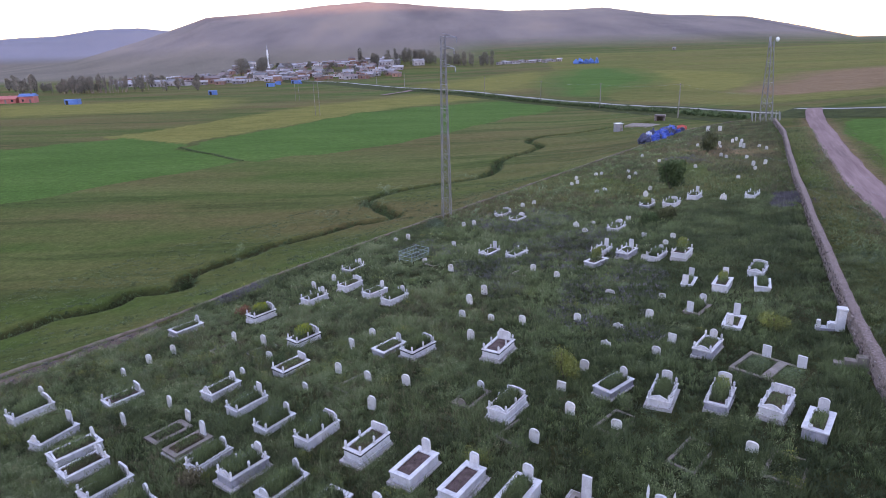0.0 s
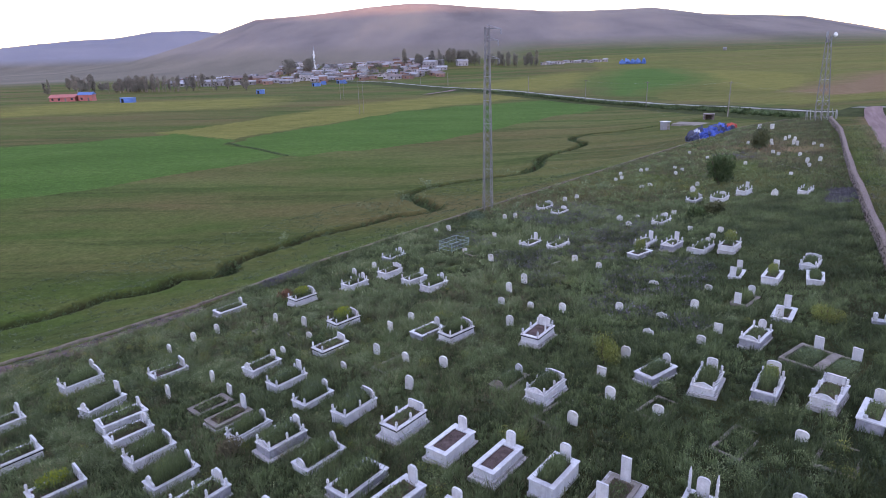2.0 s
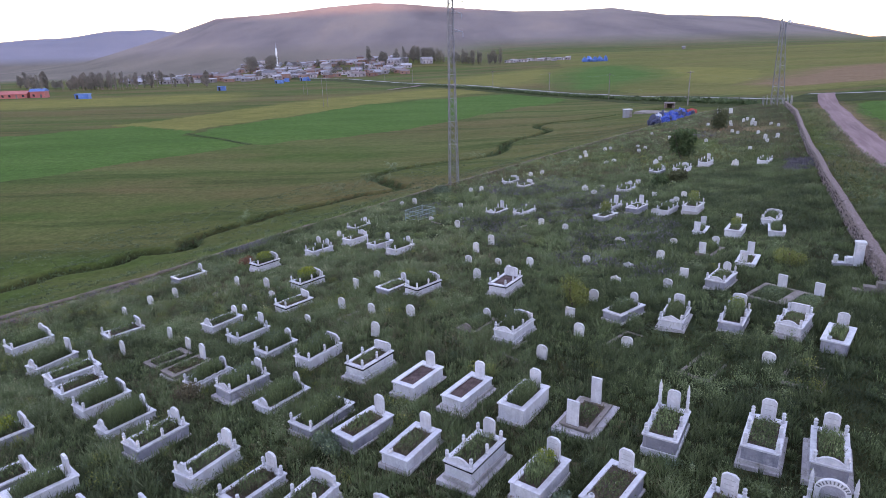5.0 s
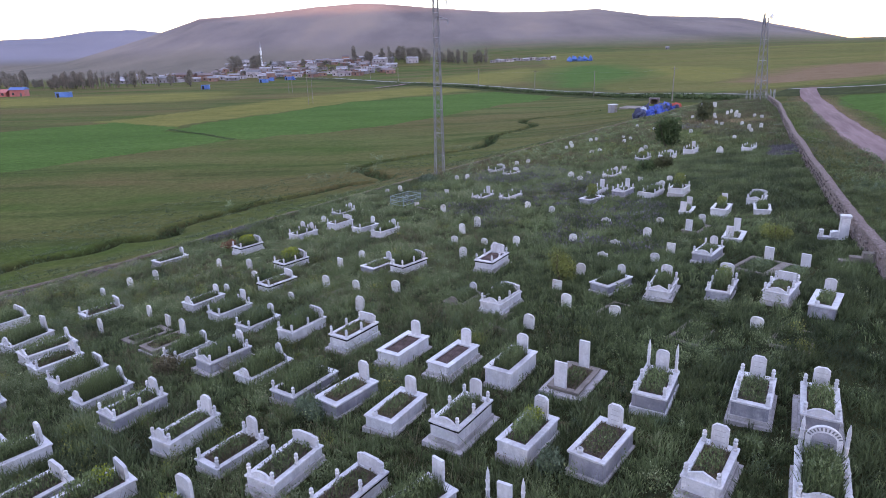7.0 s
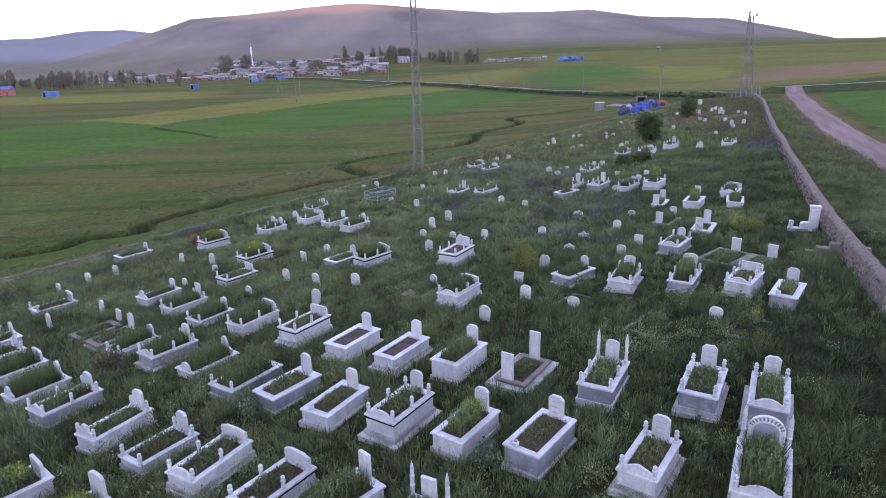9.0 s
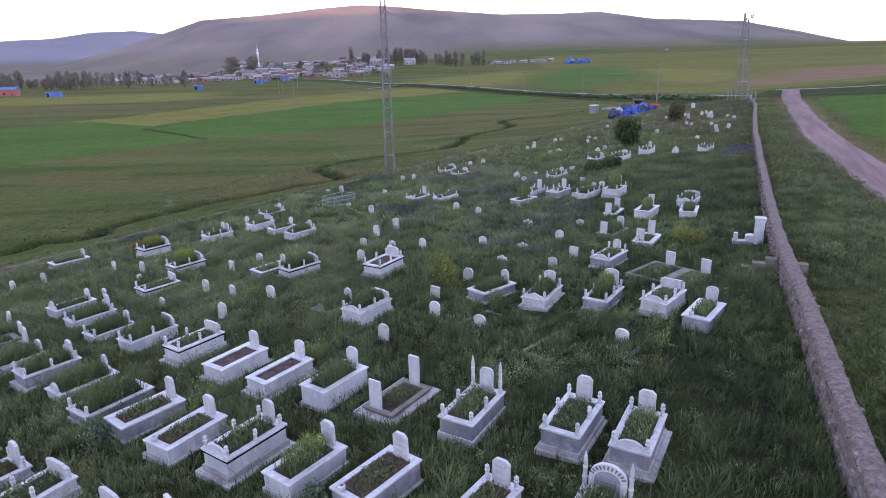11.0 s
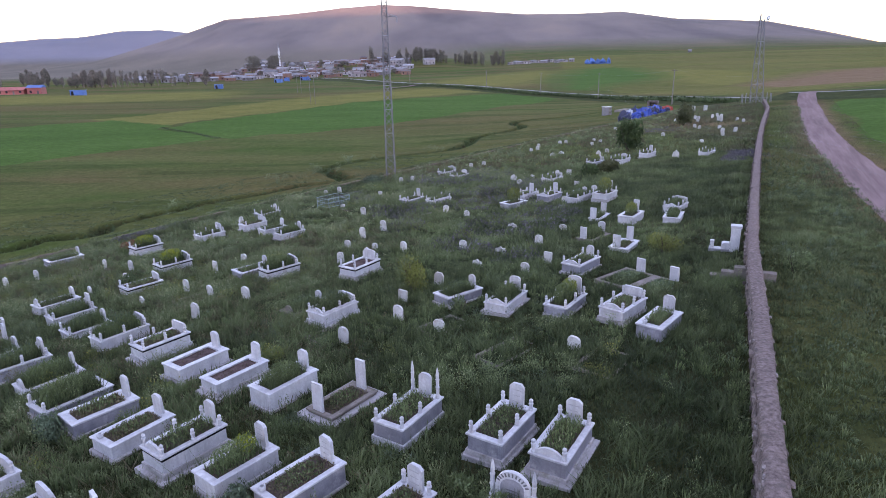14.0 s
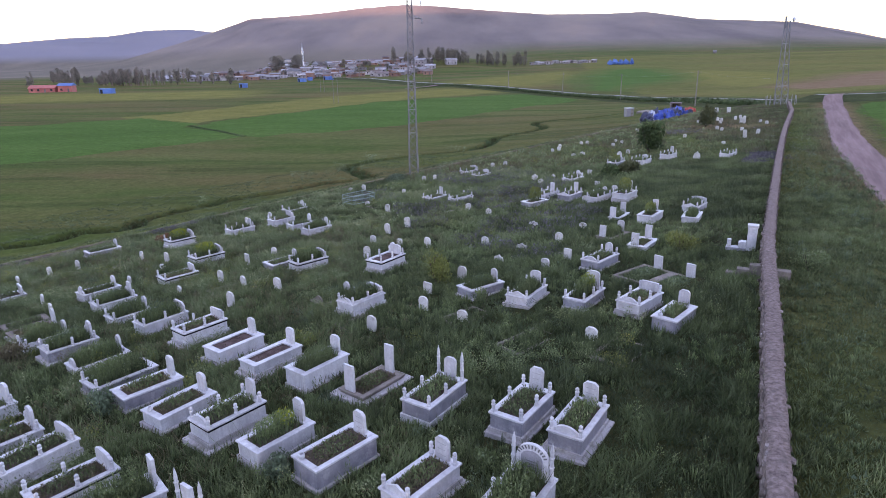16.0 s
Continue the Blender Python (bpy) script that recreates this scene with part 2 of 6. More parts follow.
def rounded(line, times=2):
    """The same chain with its corners cut."""
    for _ in range(times):
        out = [line[0]]
        for (ax, ay), (bx, by) in zip(line, line[1:]):
            out += [(ax * 0.75 + bx * 0.25, ay * 0.75 + by * 0.25), (ax * 0.25 + bx * 0.75, ay * 0.25 + by * 0.75)]
        line = out + [line[-1]]
    return line


STREAM = rounded([(x + 1.6 * math.sin(2.3 * k), y + 1.2 * math.cos(1.7 * k)) for k, (x, y) in enumerate(rounded(STREAM, 1))])
TRACK, ROAD = rounded(TRACK), rounded(ROAD)


def ground(x, y):
    x, y = np.asarray(x, float), np.asarray(y, float)
    z = 0.743 + 0.0725 * 200 * np.tanh(x / 200) - 0.0371 * np.maximum(y, -60)
    z = z + 0.25 * np.exp(-((x - 3) / 13) ** 2 - ((y - 28) / 9) ** 2)
    z = z - 1.2 * step(0, 10, far_from_line(x, y, KERB))
    m = np.maximum(z, -4.7)
    return m + 0.5 * np.log(np.exp((z - m) / 0.5) + np.exp((-4.7 - m) / 0.5))


def land(x, y):
    """The whole sheet: the graveyard's slope, the stream's bed, fields that rise to the right, the hills ahead, an
    added unseen ridge behind.
    """
    x, y = np.asarray(x, float), np.asarray(y, float)
    r, az = np.hypot(x, y), np.degrees(np.arctan2(x, y))
    z = ground(x, y)
    bed = np.abs(far_from_line(x, y, STREAM))
    z = z - 1.2 * (1 - step(0.3, 1.25, bed)) + 0.12 * np.exp(-((bed - 1.6) / 0.6) ** 2)
    rough = step(6, 14, np.abs(far_from_line(x, y, KERB))) * step(25, 60, r)
    z = z + 0.25 * rough * (lattice(x, y, 9, 3) - 0.5) + 1.2 * step(200, 500, r) * (lattice(x, y, 60, 4) - 0.5)
    z = z + 26 * step(230, 1500, r) * step(-16, 12, az) * (1 - step(60, 100, np.abs(az)))
    fold = lattice(az * 30, r, 260, 5) * 0.7 + lattice(az * 30, r * 0.6, 120, 6) * 0.3 - 0.5
    gully = np.abs(lattice(az * 30 + 0.06 * r, r * 0.35, 85, 15) - 0.5) + 0.5 * np.abs(lattice(az * 30 - 0.04 * r, r * 0.4, 38, 16) - 0.5)
    crest = np.interp(az, [-60, -40, -34, -29, -24, -19, -13.4, -9.4, -6, -4, 0.8, 6, 11, 14, 18.2, 25, 29, 32.5, 37, 60],
                      [0, 0, 2, 14, 43, 74, 80, 86, 88, 85, 74, 64, 62, 64, 52, 45, 28, 10, 10, 30]) / 1110 * np.cos(np.radians(np.clip(az, -70, 70)))
    main = crest * 3000 * (step(1250, 2950, r) ** 0.9) * (1 - 0.75 * step(3000, 3800, r))
    z = z + main * (1 + (0.12 * fold - 0.05 * np.exp(-(gully / 0.2) ** 2)) * (1 - step(1700, 2600, r)))
    ridge = np.interp(az, [-100, -60, -45, -39.5, -37.5, -35.2, -32.6, -30, -27, -24, -20, -13, -8], [45, 30, 22, 29, 40, 44, 48, 49, 56, 53, 37, 18, 0]) / 1110 * np.cos(np.radians(np.clip(az, -70, 70)))
    z = z + ridge * (1 - step(60, 90, np.abs(az))) * 4600 * step(3100, 4500, r) * (1 + 0.08 * fold - 0.05 * np.exp(-(gully / 0.2) ** 2) * (1 - step(4000, 4500, r)))
    z = z + 13 * step(600, 860, r) * step(-19, -16, az) * (1 - step(-3, 4, az)) * (1 - step(950, 1250, r))
    # unseen ridge behind the camera, added to keep the low sun off the valley
    return z + (416 + 140 * step(1000, 1800, -x)) * step(60, 110, np.abs(az)) * step(2200, 4500, r)


def inside(x, y, corners):
    """Whether places lie in a field with those corners."""
    odd = np.zeros(np.shape(x), bool)
    for (ax, ay), (bx, by) in zip(corners, corners[1:] + corners[:1]):
        if ay != by:
            odd ^= ((ay > y) != (by > y)) & (x < (bx - ax) * (y - ay) / (by - ay) + ax)
    return odd


def quick_mesh(name, verts, faces, tint=None, smooth=False):
    """A mesh from arrays: verts (n, 3), faces (m, 3 or 4)."""
    me = bpy.data.meshes.new(name)
    k = faces.shape[1]
    me.vertices.add(len(verts))
    me.vertices.foreach_set("co", np.ascontiguousarray(verts, np.float32).ravel())
    me.loops.add(faces.size)
    me.loops.foreach_set("vertex_index", np.ascontiguousarray(faces, np.int32).ravel())
    me.polygons.add(len(faces))
    me.polygons.foreach_set("loop_start", np.arange(0, faces.size, k, dtype=np.int32))
    if tint is not None:
        me.attributes.new("tint", "FLOAT", "POINT").data.foreach_set("value", np.asarray(tint, np.float32))
    me.update(calc_edges=True)
    if smooth:
        me.polygons.foreach_set("use_smooth", np.ones(len(faces), bool))
    return me


# the fields: bright young crop, yellowing strip, bare earth
CROPS = [[(-44.2, 137.6), (-48.2, 128.8), (-55.9, 121.3), (-61.4, 112.4), (-65.8, 104), (-150, 50), (-230, 110), (-117, 168.5), (-91, 187), (-69.5, 170), (-67, 161.5)],
         [(-42.8, 138.2), (-38.8, 135.1), (-28.9, 143.2), (-10.6, 160.4), (18.9, 208), (50, 256), (30, 300), (-30.8, 255), (-66.5, 172.5), (-65, 161)],
         [(37.5, 36), (44, 50), (52, 68), (62, 88), (76, 116), (86, 131), (160, 92), (200, 20), (60, 0)],
         [(59, 325), (77, 456), (127, 613), (171, 618), (164, 557), (150, 443), (118, 379), (90, 346), (71, 300)]]
STRIPS = [[(-70, 171), (-30.8, 256), (28, 318), (-4, 366), (-60, 300), (-100, 190)], [(53, 560), (101, 613), (79, 455), (48, 369), (33, 350), (-20, 440)],
          [(178, 572), (214, 537), (226, 443), (169, 330), (131, 295), (123, 345), (143, 446)], [(-230, 260), (-100, 300), (-120, 380), (-260, 350)]]
BARE = [[(132, 291), (169, 330), (246, 438), (318, 475), (420, 520), (330, 330), (165, 245), (135, 236), (128, 241)]]

angles = np.radians(np.concatenate([np.arange(-52, 52, 0.32), np.arange(52, 308, 4.0)]))
rings = np.concatenate([[0.0], np.geomspace(3.0, 38, 90), np.geomspace(38.4, 175, 260), np.geomspace(177, 4900, 230)])
gx, gy = np.outer(rings, np.sin(angles)), np.outer(rings, np.cos(angles))
gz = land(gx, gy)
cover = np.zeros((gx.size, 4), np.float32)
cover[:, 3] = (step(850, 1200, np.hypot(gx, gy)) * (1 - step(-3, 6, np.degrees(np.arctan2(gx, gy))))).ravel()
jx, jy = gx + 5 * (lattice(gx, gy, 12, 8) - 0.5), gy + 5 * (lattice(gx, gy, 12, 9) - 0.5)
for n, group in enumerate((CROPS, STRIPS, BARE)):
    for corners in group:
        soft = 14 * step(230, 420, np.hypot(gx, gy))
        for k in range(6):
            a = k * 1.047
            cover[:, n] += inside(jx + soft * math.cos(a), jy + soft * math.sin(a), corners).ravel() / 6
far_slope = inside(jx, jy, [(70, 330), (100, 205), (180, 215), (600, 300), (900, 1000), (160, 1000)]).ravel() * (0.3 + 0.4 * lattice(gx * 0.35, gy, 40, 51)).ravel()
cover[:, 1] = np.maximum(cover[:, 1], far_slope)
beside = np.abs(far_from_line(gx, gy, TRACK))
patch_ = lattice(gx, gy, 1.4, 161) * 0.6 + lattice(gx, gy, 4.0, 162) * 0.4
cover[:, 2] += ((1 - step(1.6, 3.6, beside)) * (0.25 + 0.9 * patch_)).ravel()  # worn shoulders of the track
worn_end = np.exp(-((gx - 46) / 9) ** 2 - ((gy - 104) / 15) ** 2) * step(0.35, 0.6, lattice(gx, gy, 5.0, 163))
cover[:, 2] += (0.9 * worn_end * (far_from_line(gx, gy, KERB) < -1) * (far_from_line(gx, gy, WALL) > 1)).ravel()  # dry earth at the far end
cover = np.minimum(cover, 1)
at = np.arange(gx.size).reshape(gx.shape)
wrap = np.roll(at, -1, axis=1)
quads = np.stack([at[:-1], at[1:], wrap[1:], wrap[:-1]], -1).reshape(-1, 4)
land_mesh = quick_mesh("ground", np.stack([gx, gy, gz], -1).reshape(-1, 3), quads, smooth=True)
land_mesh.attributes.new("cover", "FLOAT_COLOR", "POINT").data.foreach_set("color", cover.ravel())

# where the ground colour is darkened to stand for shade under growth
ground_shade = (far_from_line(gx, gy, KERB) < -0.5) * (1 - 0.6 * (far_from_line(gx, gy, WALL) < 0)) * (far_from_line(gx, gy, TRACK) > 1.8) * (1 - step(48, 85, gy)) * (0.6 + 0.4 * lattice(gx, gy, 1.5, 44))
ground_shade = np.maximum(ground_shade, 1 - step(0.7, 1.3, np.abs(far_from_line(gx, gy, STREAM))))
land_mesh.attributes.new("ground_shade", "FLOAT", "POINT").data.foreach_set("value", ground_shade.ravel().astype(np.float32))
haze_mask = step(3050, 3500, np.hypot(gx, gy)) * (1 - step(-14, -6, np.degrees(np.arctan2(gx, gy))))
land_mesh.attributes.new("range", "FLOAT", "POINT").data.foreach_set("value", haze_mask.ravel().astype(np.float32))
LAND, t, bsdf = nodes_of("meadow_and_fields")
wide, mid, fine = add_noise(t, 0.022, 6.0, stretch=(0.35, 1, 1)), add_noise(t, 0.16, 6.0, 0.65, stretch=(0.6, 1, 1), seed=4.0), add_noise(t, 2.6, 6.0, 0.7, seed=7.0)
meadow = ramp(t, mid, [(0.28, (0.034, 0.057, 0.0145)), (0.5, (0.059, 0.076, 0.020)), (0.72, (0.092, 0.091, 0.033))])
meadow = mix(t, ramp(t, add_noise(t, 0.011, 5.0, 0.6, stretch=(0.22, 1, 1), seed=21.0), [(0.42, grey(0.0)), (0.6, grey(0.7))]), meadow, (0.050, 0.090, 0.0205))
meadow = mix(t, ramp(t, wide, [(0.42, grey(0.0)), (0.6, grey(0.9))]), meadow, (0.104, 0.082, 0.035))
meadow = mix(t, ramp(t, add_noise(t, 0.045, 6.0, 0.65, stretch=(0.14, 1, 1), seed=31.0), [(0.48, grey(0.0)), (0.64, grey(0.6))]), meadow, (0.116, 0.112, 0.042))
ridges = ramp(t, add_noise(t, 0.075, 6.0, 0.6, stretch=(0.1, 1, 1), seed=41.0), [(0.55, grey(0.0)), (0.6, grey(0.6)), (0.68, grey(0.0))])
meadow = mix(t, ridges, meadow, (0.030, 0.050, 0.014))  # old field ridges
split = t.nodes.new("ShaderNodeSeparateColor")
marks = t.nodes.new("ShaderNodeAttribute")
marks.attribute_name = "cover"
t.links.new(marks.outputs["Color"], split.inputs[0])
rows = ramp(t, add_noise(t, 0.09, 7.0, 0.62, stretch=(0.35, 1.0, 1), seed=2.0), [(0.25, (0.040, 0.084, 0.018)), (0.5, (0.050, 0.104, 0.022)), (0.75, (0.066, 0.118, 0.028))])
col = mix(t, split.outputs[1], meadow, ramp(t, mid, [(0.3, (0.105, 0.106, 0.027)), (0.7, (0.165, 0.150, 0.044))]))
col = mix(t, split.outputs[2], col, ramp(t, mid, [(0.3, (0.14, 0.092, 0.050)), (0.7, (0.19, 0.125, 0.078))]))
col = mix(t, split.outputs[0], col, rows)
high = t.nodes.new("ShaderNodeSeparateXYZ")
geo = t.nodes.new("ShaderNodeNewGeometry")
t.links.new(geo.outputs["Position"], high.inputs[0])
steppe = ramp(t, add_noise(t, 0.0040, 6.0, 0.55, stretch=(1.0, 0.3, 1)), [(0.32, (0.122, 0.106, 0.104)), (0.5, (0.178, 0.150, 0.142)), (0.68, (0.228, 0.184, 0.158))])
beyond = t.nodes.new("ShaderNodeAttribute")  # distance haze over the further range, put into its base colour
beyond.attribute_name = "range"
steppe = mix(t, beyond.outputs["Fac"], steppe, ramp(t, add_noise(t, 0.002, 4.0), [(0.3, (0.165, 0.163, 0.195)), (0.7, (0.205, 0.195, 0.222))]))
height = t.nodes.new("ShaderNodeMapRange")
height.inputs[1].default_value, height.inputs[2].default_value = 20.0, 58.0
t.links.new(high.outputs[2], height.inputs[0])
foot = ramp(t, add_noise(t, 0.006, 5.0, stretch=(1.0, 0.35, 1)), [(0.3, (0.108, 0.098, 0.078)), (0.7, (0.174, 0.146, 0.120))])  # thin grass at the foot of the hills
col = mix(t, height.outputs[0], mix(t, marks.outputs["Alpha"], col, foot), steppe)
shade_at = t.nodes.new("ShaderNodeAttribute")  # shade under the long grass and in the stream bed, as dark colour
shade_at.attribute_name = "ground_shade"
col = mix(t, shade_at.outputs["Fac"], col, ramp(t, mid, [(0.3, (0.018, 0.022, 0.010)), (0.7, (0.040, 0.037, 0.020))]))
tufts = add_noise(t, 0.75, 5.0, 0.7, seed=12.0)
col = mix(t, 0.55, col, ramp(t, tufts, [(0.3, grey(0.6)), (0.7, grey(1.35))]), "MULTIPLY")
col = mix(t, 0.7, col, ramp(t, fine, [(0.25, grey(0.55)), (0.75, grey(1.55))]), "MULTIPLY")
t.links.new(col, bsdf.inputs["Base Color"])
bsdf.inputs["Roughness"].default_value = 1.0
bsdf.inputs["Specular IOR Level"].default_value = 0.02
b = t.nodes.new("ShaderNodeBump")
b.inputs["Strength"].default_value, b.inputs["Distance"].default_value = 0.7, 0.25
t.links.new(fine, b.inputs["Height"])
t.links.new(b.outputs[0], bsdf.inputs["Normal"])
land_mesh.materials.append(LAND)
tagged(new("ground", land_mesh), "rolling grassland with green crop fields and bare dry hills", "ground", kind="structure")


# ---- helpers for things
def thing(name, x, y, z=None, yaw=0.0, label="", category="", group="", kind=""):
    ob = new(name)
    ob.empty_display_size = 0.2
    ob.matrix_basis = pose(x, y, float(land(x, y)) if z is None else z, 0, 0, yaw)
    return tagged(ob, label, category, group, kind)


def link(name, me, parent, label="", m=None):
    ob = new(name, me)
    ob.parent = parent
    if m is not None:
        ob.matrix_basis = m
    return tagged(ob, label)


def done(name, bm, mat, smooth=False):
    me = bpy.data.meshes.new(name)
    bmesh.ops.recalc_face_normals(bm, faces=bm.faces)
    bm.to_mesh(me)
    bm.free()
    me.materials.append(mat)
    if smooth:
        me.polygons.foreach_set("use_smooth", np.ones(len(me.polygons), bool))
    return me


def part(name, bm, mat, parent, label="", smooth=False, m=None):
    return link(name, done(name, bm, mat, smooth), parent, label, m)


def block(x0, x1, y0, y1, z0, z1, bevel=0.0, bm=None):
    own = bm or bmesh.new()
    made = bmesh.ops.create_cube(own, size=1.0)["verts"]
    bmesh.ops.scale(own, vec=(x1 - x0, y1 - y0, z1 - z0), verts=made)
    bmesh.ops.translate(own, vec=((x0 + x1) / 2, (y0 + y1) / 2, (z0 + z1) / 2), verts=made)
    if bevel:
        edges = list({e for v in made for e in v.link_edges})
        bmesh.ops.bevel(own, geom=edges, offset=bevel, segments=1, affect="EDGES")
    return own


def bar(a, b, wide, bm=None, sides=4):
    """A straight member between two points."""
    own = bm or bmesh.new()
    a, b = Vector(a), Vector(b)
    turn = (b - a).to_track_quat("Z", "Y").to_matrix().to_4x4()
    bmesh.ops.create_cone(own, cap_ends=True, segments=sides, radius1=wide / 2, radius2=wide / 2, depth=(b - a).length, matrix=Matrix.Translation((a + b) / 2) @ turn)
    return own


def turned(profile, sides=10, bm=None, at=(0, 0, 0)):
    """A turned piece from (radius, height) pairs."""
    own = bm or bmesh.new()
    loops = []
    for radius, z in profile:
        loops.append([own.verts.new((at[0] + radius * math.cos(2 * math.pi * k / sides), at[1] + radius * math.sin(2 * math.pi * k / sides), at[2] + z)) for k in range(sides)])
    for lower, upper in zip(loops, loops[1:]):
        for k in range(sides):
            own.faces.new((lower[k], lower[(k + 1) % sides], upper[(k + 1) % sides], upper[k]))
    own.faces.new(loops[0][::-1])
    own.faces.new(loops[-1])
    return own


def slab(outline, thick, bm=None):
    """An upright slab: its outline in x and z, its thickness along y."""
    own = bm or bmesh.new()
    front = [own.verts.new((x, -thick / 2, z)) for x, z in outline]
    back = [own.verts.new((x, thick / 2, z)) for x, z in outline]
    own.faces.new(front)
    own.faces.new(back[::-1])
    for k in range(len(outline)):
        j = (k + 1) % len(outline)
        own.faces.new((front[k], back[k], back[j], front[j]))
    return own


def leaves(count, box, size, seed, upright=0.6, dome=True, low=0.0):
    """Loose leaves as small bent triangles in a box or dome; returns verts, faces and tints."""
    rs = np.random.RandomState(seed)
    p = rs.uniform(-1, 1, (count * 3, 3))
    if dome:
        p = p[(p[:, 0] ** 2 + p[:, 1] ** 2 + np.maximum(p[:, 2], 0) ** 2) < 1]
    p = p[:count]
    n = len(p)
    p[:, 2] = (p[:, 2] * 0.5 + 0.5) * (1 - low) + low
    p = p * np.array(box)
    up = rs.normal(0, 1, (n, 3))
    up[:, 2] = np.abs(up[:, 2]) + upright * 2
    up /= np.linalg.norm(up, axis=1, keepdims=True)
    side = np.cross(up, rs.normal(0, 1, (n, 3)))
    side /= np.linalg.norm(side, axis=1, keepdims=True)
    s = size * rs.uniform(0.6, 1.4, (n, 1))
    v = np.stack([p - side * s * 0.45, p + side * s * 0.45, p + up * s * 1.3], 1).reshape(-1, 3)
    # tint lighter towards the top, with random spread
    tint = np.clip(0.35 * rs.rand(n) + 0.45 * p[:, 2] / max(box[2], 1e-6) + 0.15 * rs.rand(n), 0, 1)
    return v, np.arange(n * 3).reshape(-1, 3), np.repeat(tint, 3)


def stalks(count, half_x, half_y, high, wide, seed, lean=0.35, z=0.0):
    """Blades of grass standing in a rectangle."""
    rs = np.random.RandomState(seed)
    foot = np.stack([rs.uniform(-half_x, half_x, count), rs.uniform(-half_y, half_y, count), np.full(count, z)], 1)
    h = high * rs.uniform(0.45, 1.15, count)
    yaw = rs.uniform(0, 2 * math.pi, count)
    side = np.stack([np.cos(yaw), np.sin(yaw), 0 * yaw], 1) * wide * 0.5
    tip = foot + np.stack([lean * h * rs.normal(0, 0.6, count), lean * h * rs.normal(0, 0.6, count), h], 1)
    v = np.stack([foot - side, foot + side, tip], 1).reshape(-1, 3)
    # roots darker than tips
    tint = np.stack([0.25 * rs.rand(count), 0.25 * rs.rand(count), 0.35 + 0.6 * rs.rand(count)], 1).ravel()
    return v, np.arange(count * 3).reshape(-1, 3), tint


def joined(*groups):
    v, f, t, base = [], [], [], 0
    for a, b, c in groups:
        v.append(a), f.append(b + base), t.append(c)
        base += len(a)
    return np.concatenate(v), np.concatenate(f), np.concatenate(t)


def leaf_mesh(name, mats, *groups):
    """One mesh of several growths, each with its own material."""
    v, f, t = joined(*groups)
    me = quick_mesh(name, v, f, t)
    for m in mats:
        me.materials.append(m)
    which = np.concatenate([np.full(len(g[1]), k, np.int32) for k, g in enumerate(groups)])
    me.polygons.foreach_set("material_index", which)
    return me


# ---- the graves
def arc(w, base, rise, n=8):
    return [(w * math.cos(math.pi * k / n), base + rise * math.sin(math.pi * k / n)) for k in range(n + 1)]


def head_outline(shape, w, h):
    """Half width w, height h; from the lower left round to the lower right."""
    low = [(-w, 0), (w, 0)]
    if shape in ("arch", "carved", "big"):
        return low + [(w, h * 0.8)] + [(w * math.copysign(abs(math.cos(math.pi * k / 10)) ** 0.7, math.cos(math.pi * k / 10)), h * (0.8 + 0.2 * math.sin(math.pi * k / 10))) for k in range(1, 10)] + [(-w, h * 0.8)]
    if shape == "round":
        return low + arc(w, h - w * 0.85, w * 0.85, 10)
    if shape == "clip":
        return low + [(w, h * 0.86), (w * 0.55, h), (-w * 0.55, h), (-w, h * 0.86)]
    if shape == "gable":
        return low + [(w, h * 0.72), (w * 0.5, h * 0.9), (0, h), (-w * 0.5, h * 0.9), (-w, h * 0.72)]
    if shape == "slant":
        return low + [(w, h * 0.78), (w * 0.8, h * 0.9), (w * 0.5, h * 0.93), (-w * 0.85, h), (-w, h * 0.96)]
    if shape == "scroll":
        return low + [(w, h * 0.2), (w * 0.2, h * 0.36), (w * 0.05, h * 0.7), (-w * 0.2, h * 0.95), (-w * 0.6, h), (-w, h * 0.85), (-w, h * 0.3)]
    if shape == "wave":
        return low + [(w, h * 0.7), (w * 0.9, h * 0.84), (w * 0.68, h * 0.86), (w * 0.6, h * 0.95), (-w * 0.6, h), (-w * 0.68, h * 0.9), (-w * 0.9, h * 0.88), (-w, h * 0.74)]
    if shape == "shell":
        return low + [(w, h * 0.45), (w * 0.75, h * 0.85), (w * 0.35, h * 0.8), (0, h), (-w * 0.4, h * 0.83), (-w * 0.8, h * 0.78), (-w, h * 0.4)]
    return low + [(w, h), (-w, h)]


HEAD_SIZE = {"arch": (0.20, 0.72), "carved": (0.24, 0.74), "big": (0.30, 0.89), "round": (0.19, 0.64), "clip": (0.21, 0.74), "gable": (0.33, 0.52), "slant": (0.33, 0.54), "scroll": (0.28, 0.70),
             "wave": (0.43, 0.46), "flat": (0.18, 0.86), "block": (0.36, 0.44), "ring": (0.39, 0.94)}
POST = done("post", turned([(0.067, 0.0), (0.067, 0.048), (0.049, 0.066), (0.05, 0.168), (0.064, 0.188), (0.064, 0.214), (0.038, 0.234), (0.057, 0.268), (0.054, 0.31), (0.016, 0.345)], 8), MARBLE)
SPIRE = done("spire", turned([(0.070, 0.000), (0.070, 0.108), (0.048, 0.140), (0.053, 0.324), (0.066, 0.356), (0.047, 0.389), (0.048, 0.562), (0.062, 0.594), (0.043, 0.626), (0.051, 0.713), (0.039, 0.821), (0.006, 0.972)], 8), MARBLE)
VASE = done("vase", turned([(0.05, 0), (0.085, 0.03), (0.09, 0.11), (0.07, 0.14), (0.055, 0.14), (0.05, 0.05)], 10), MARBLE)
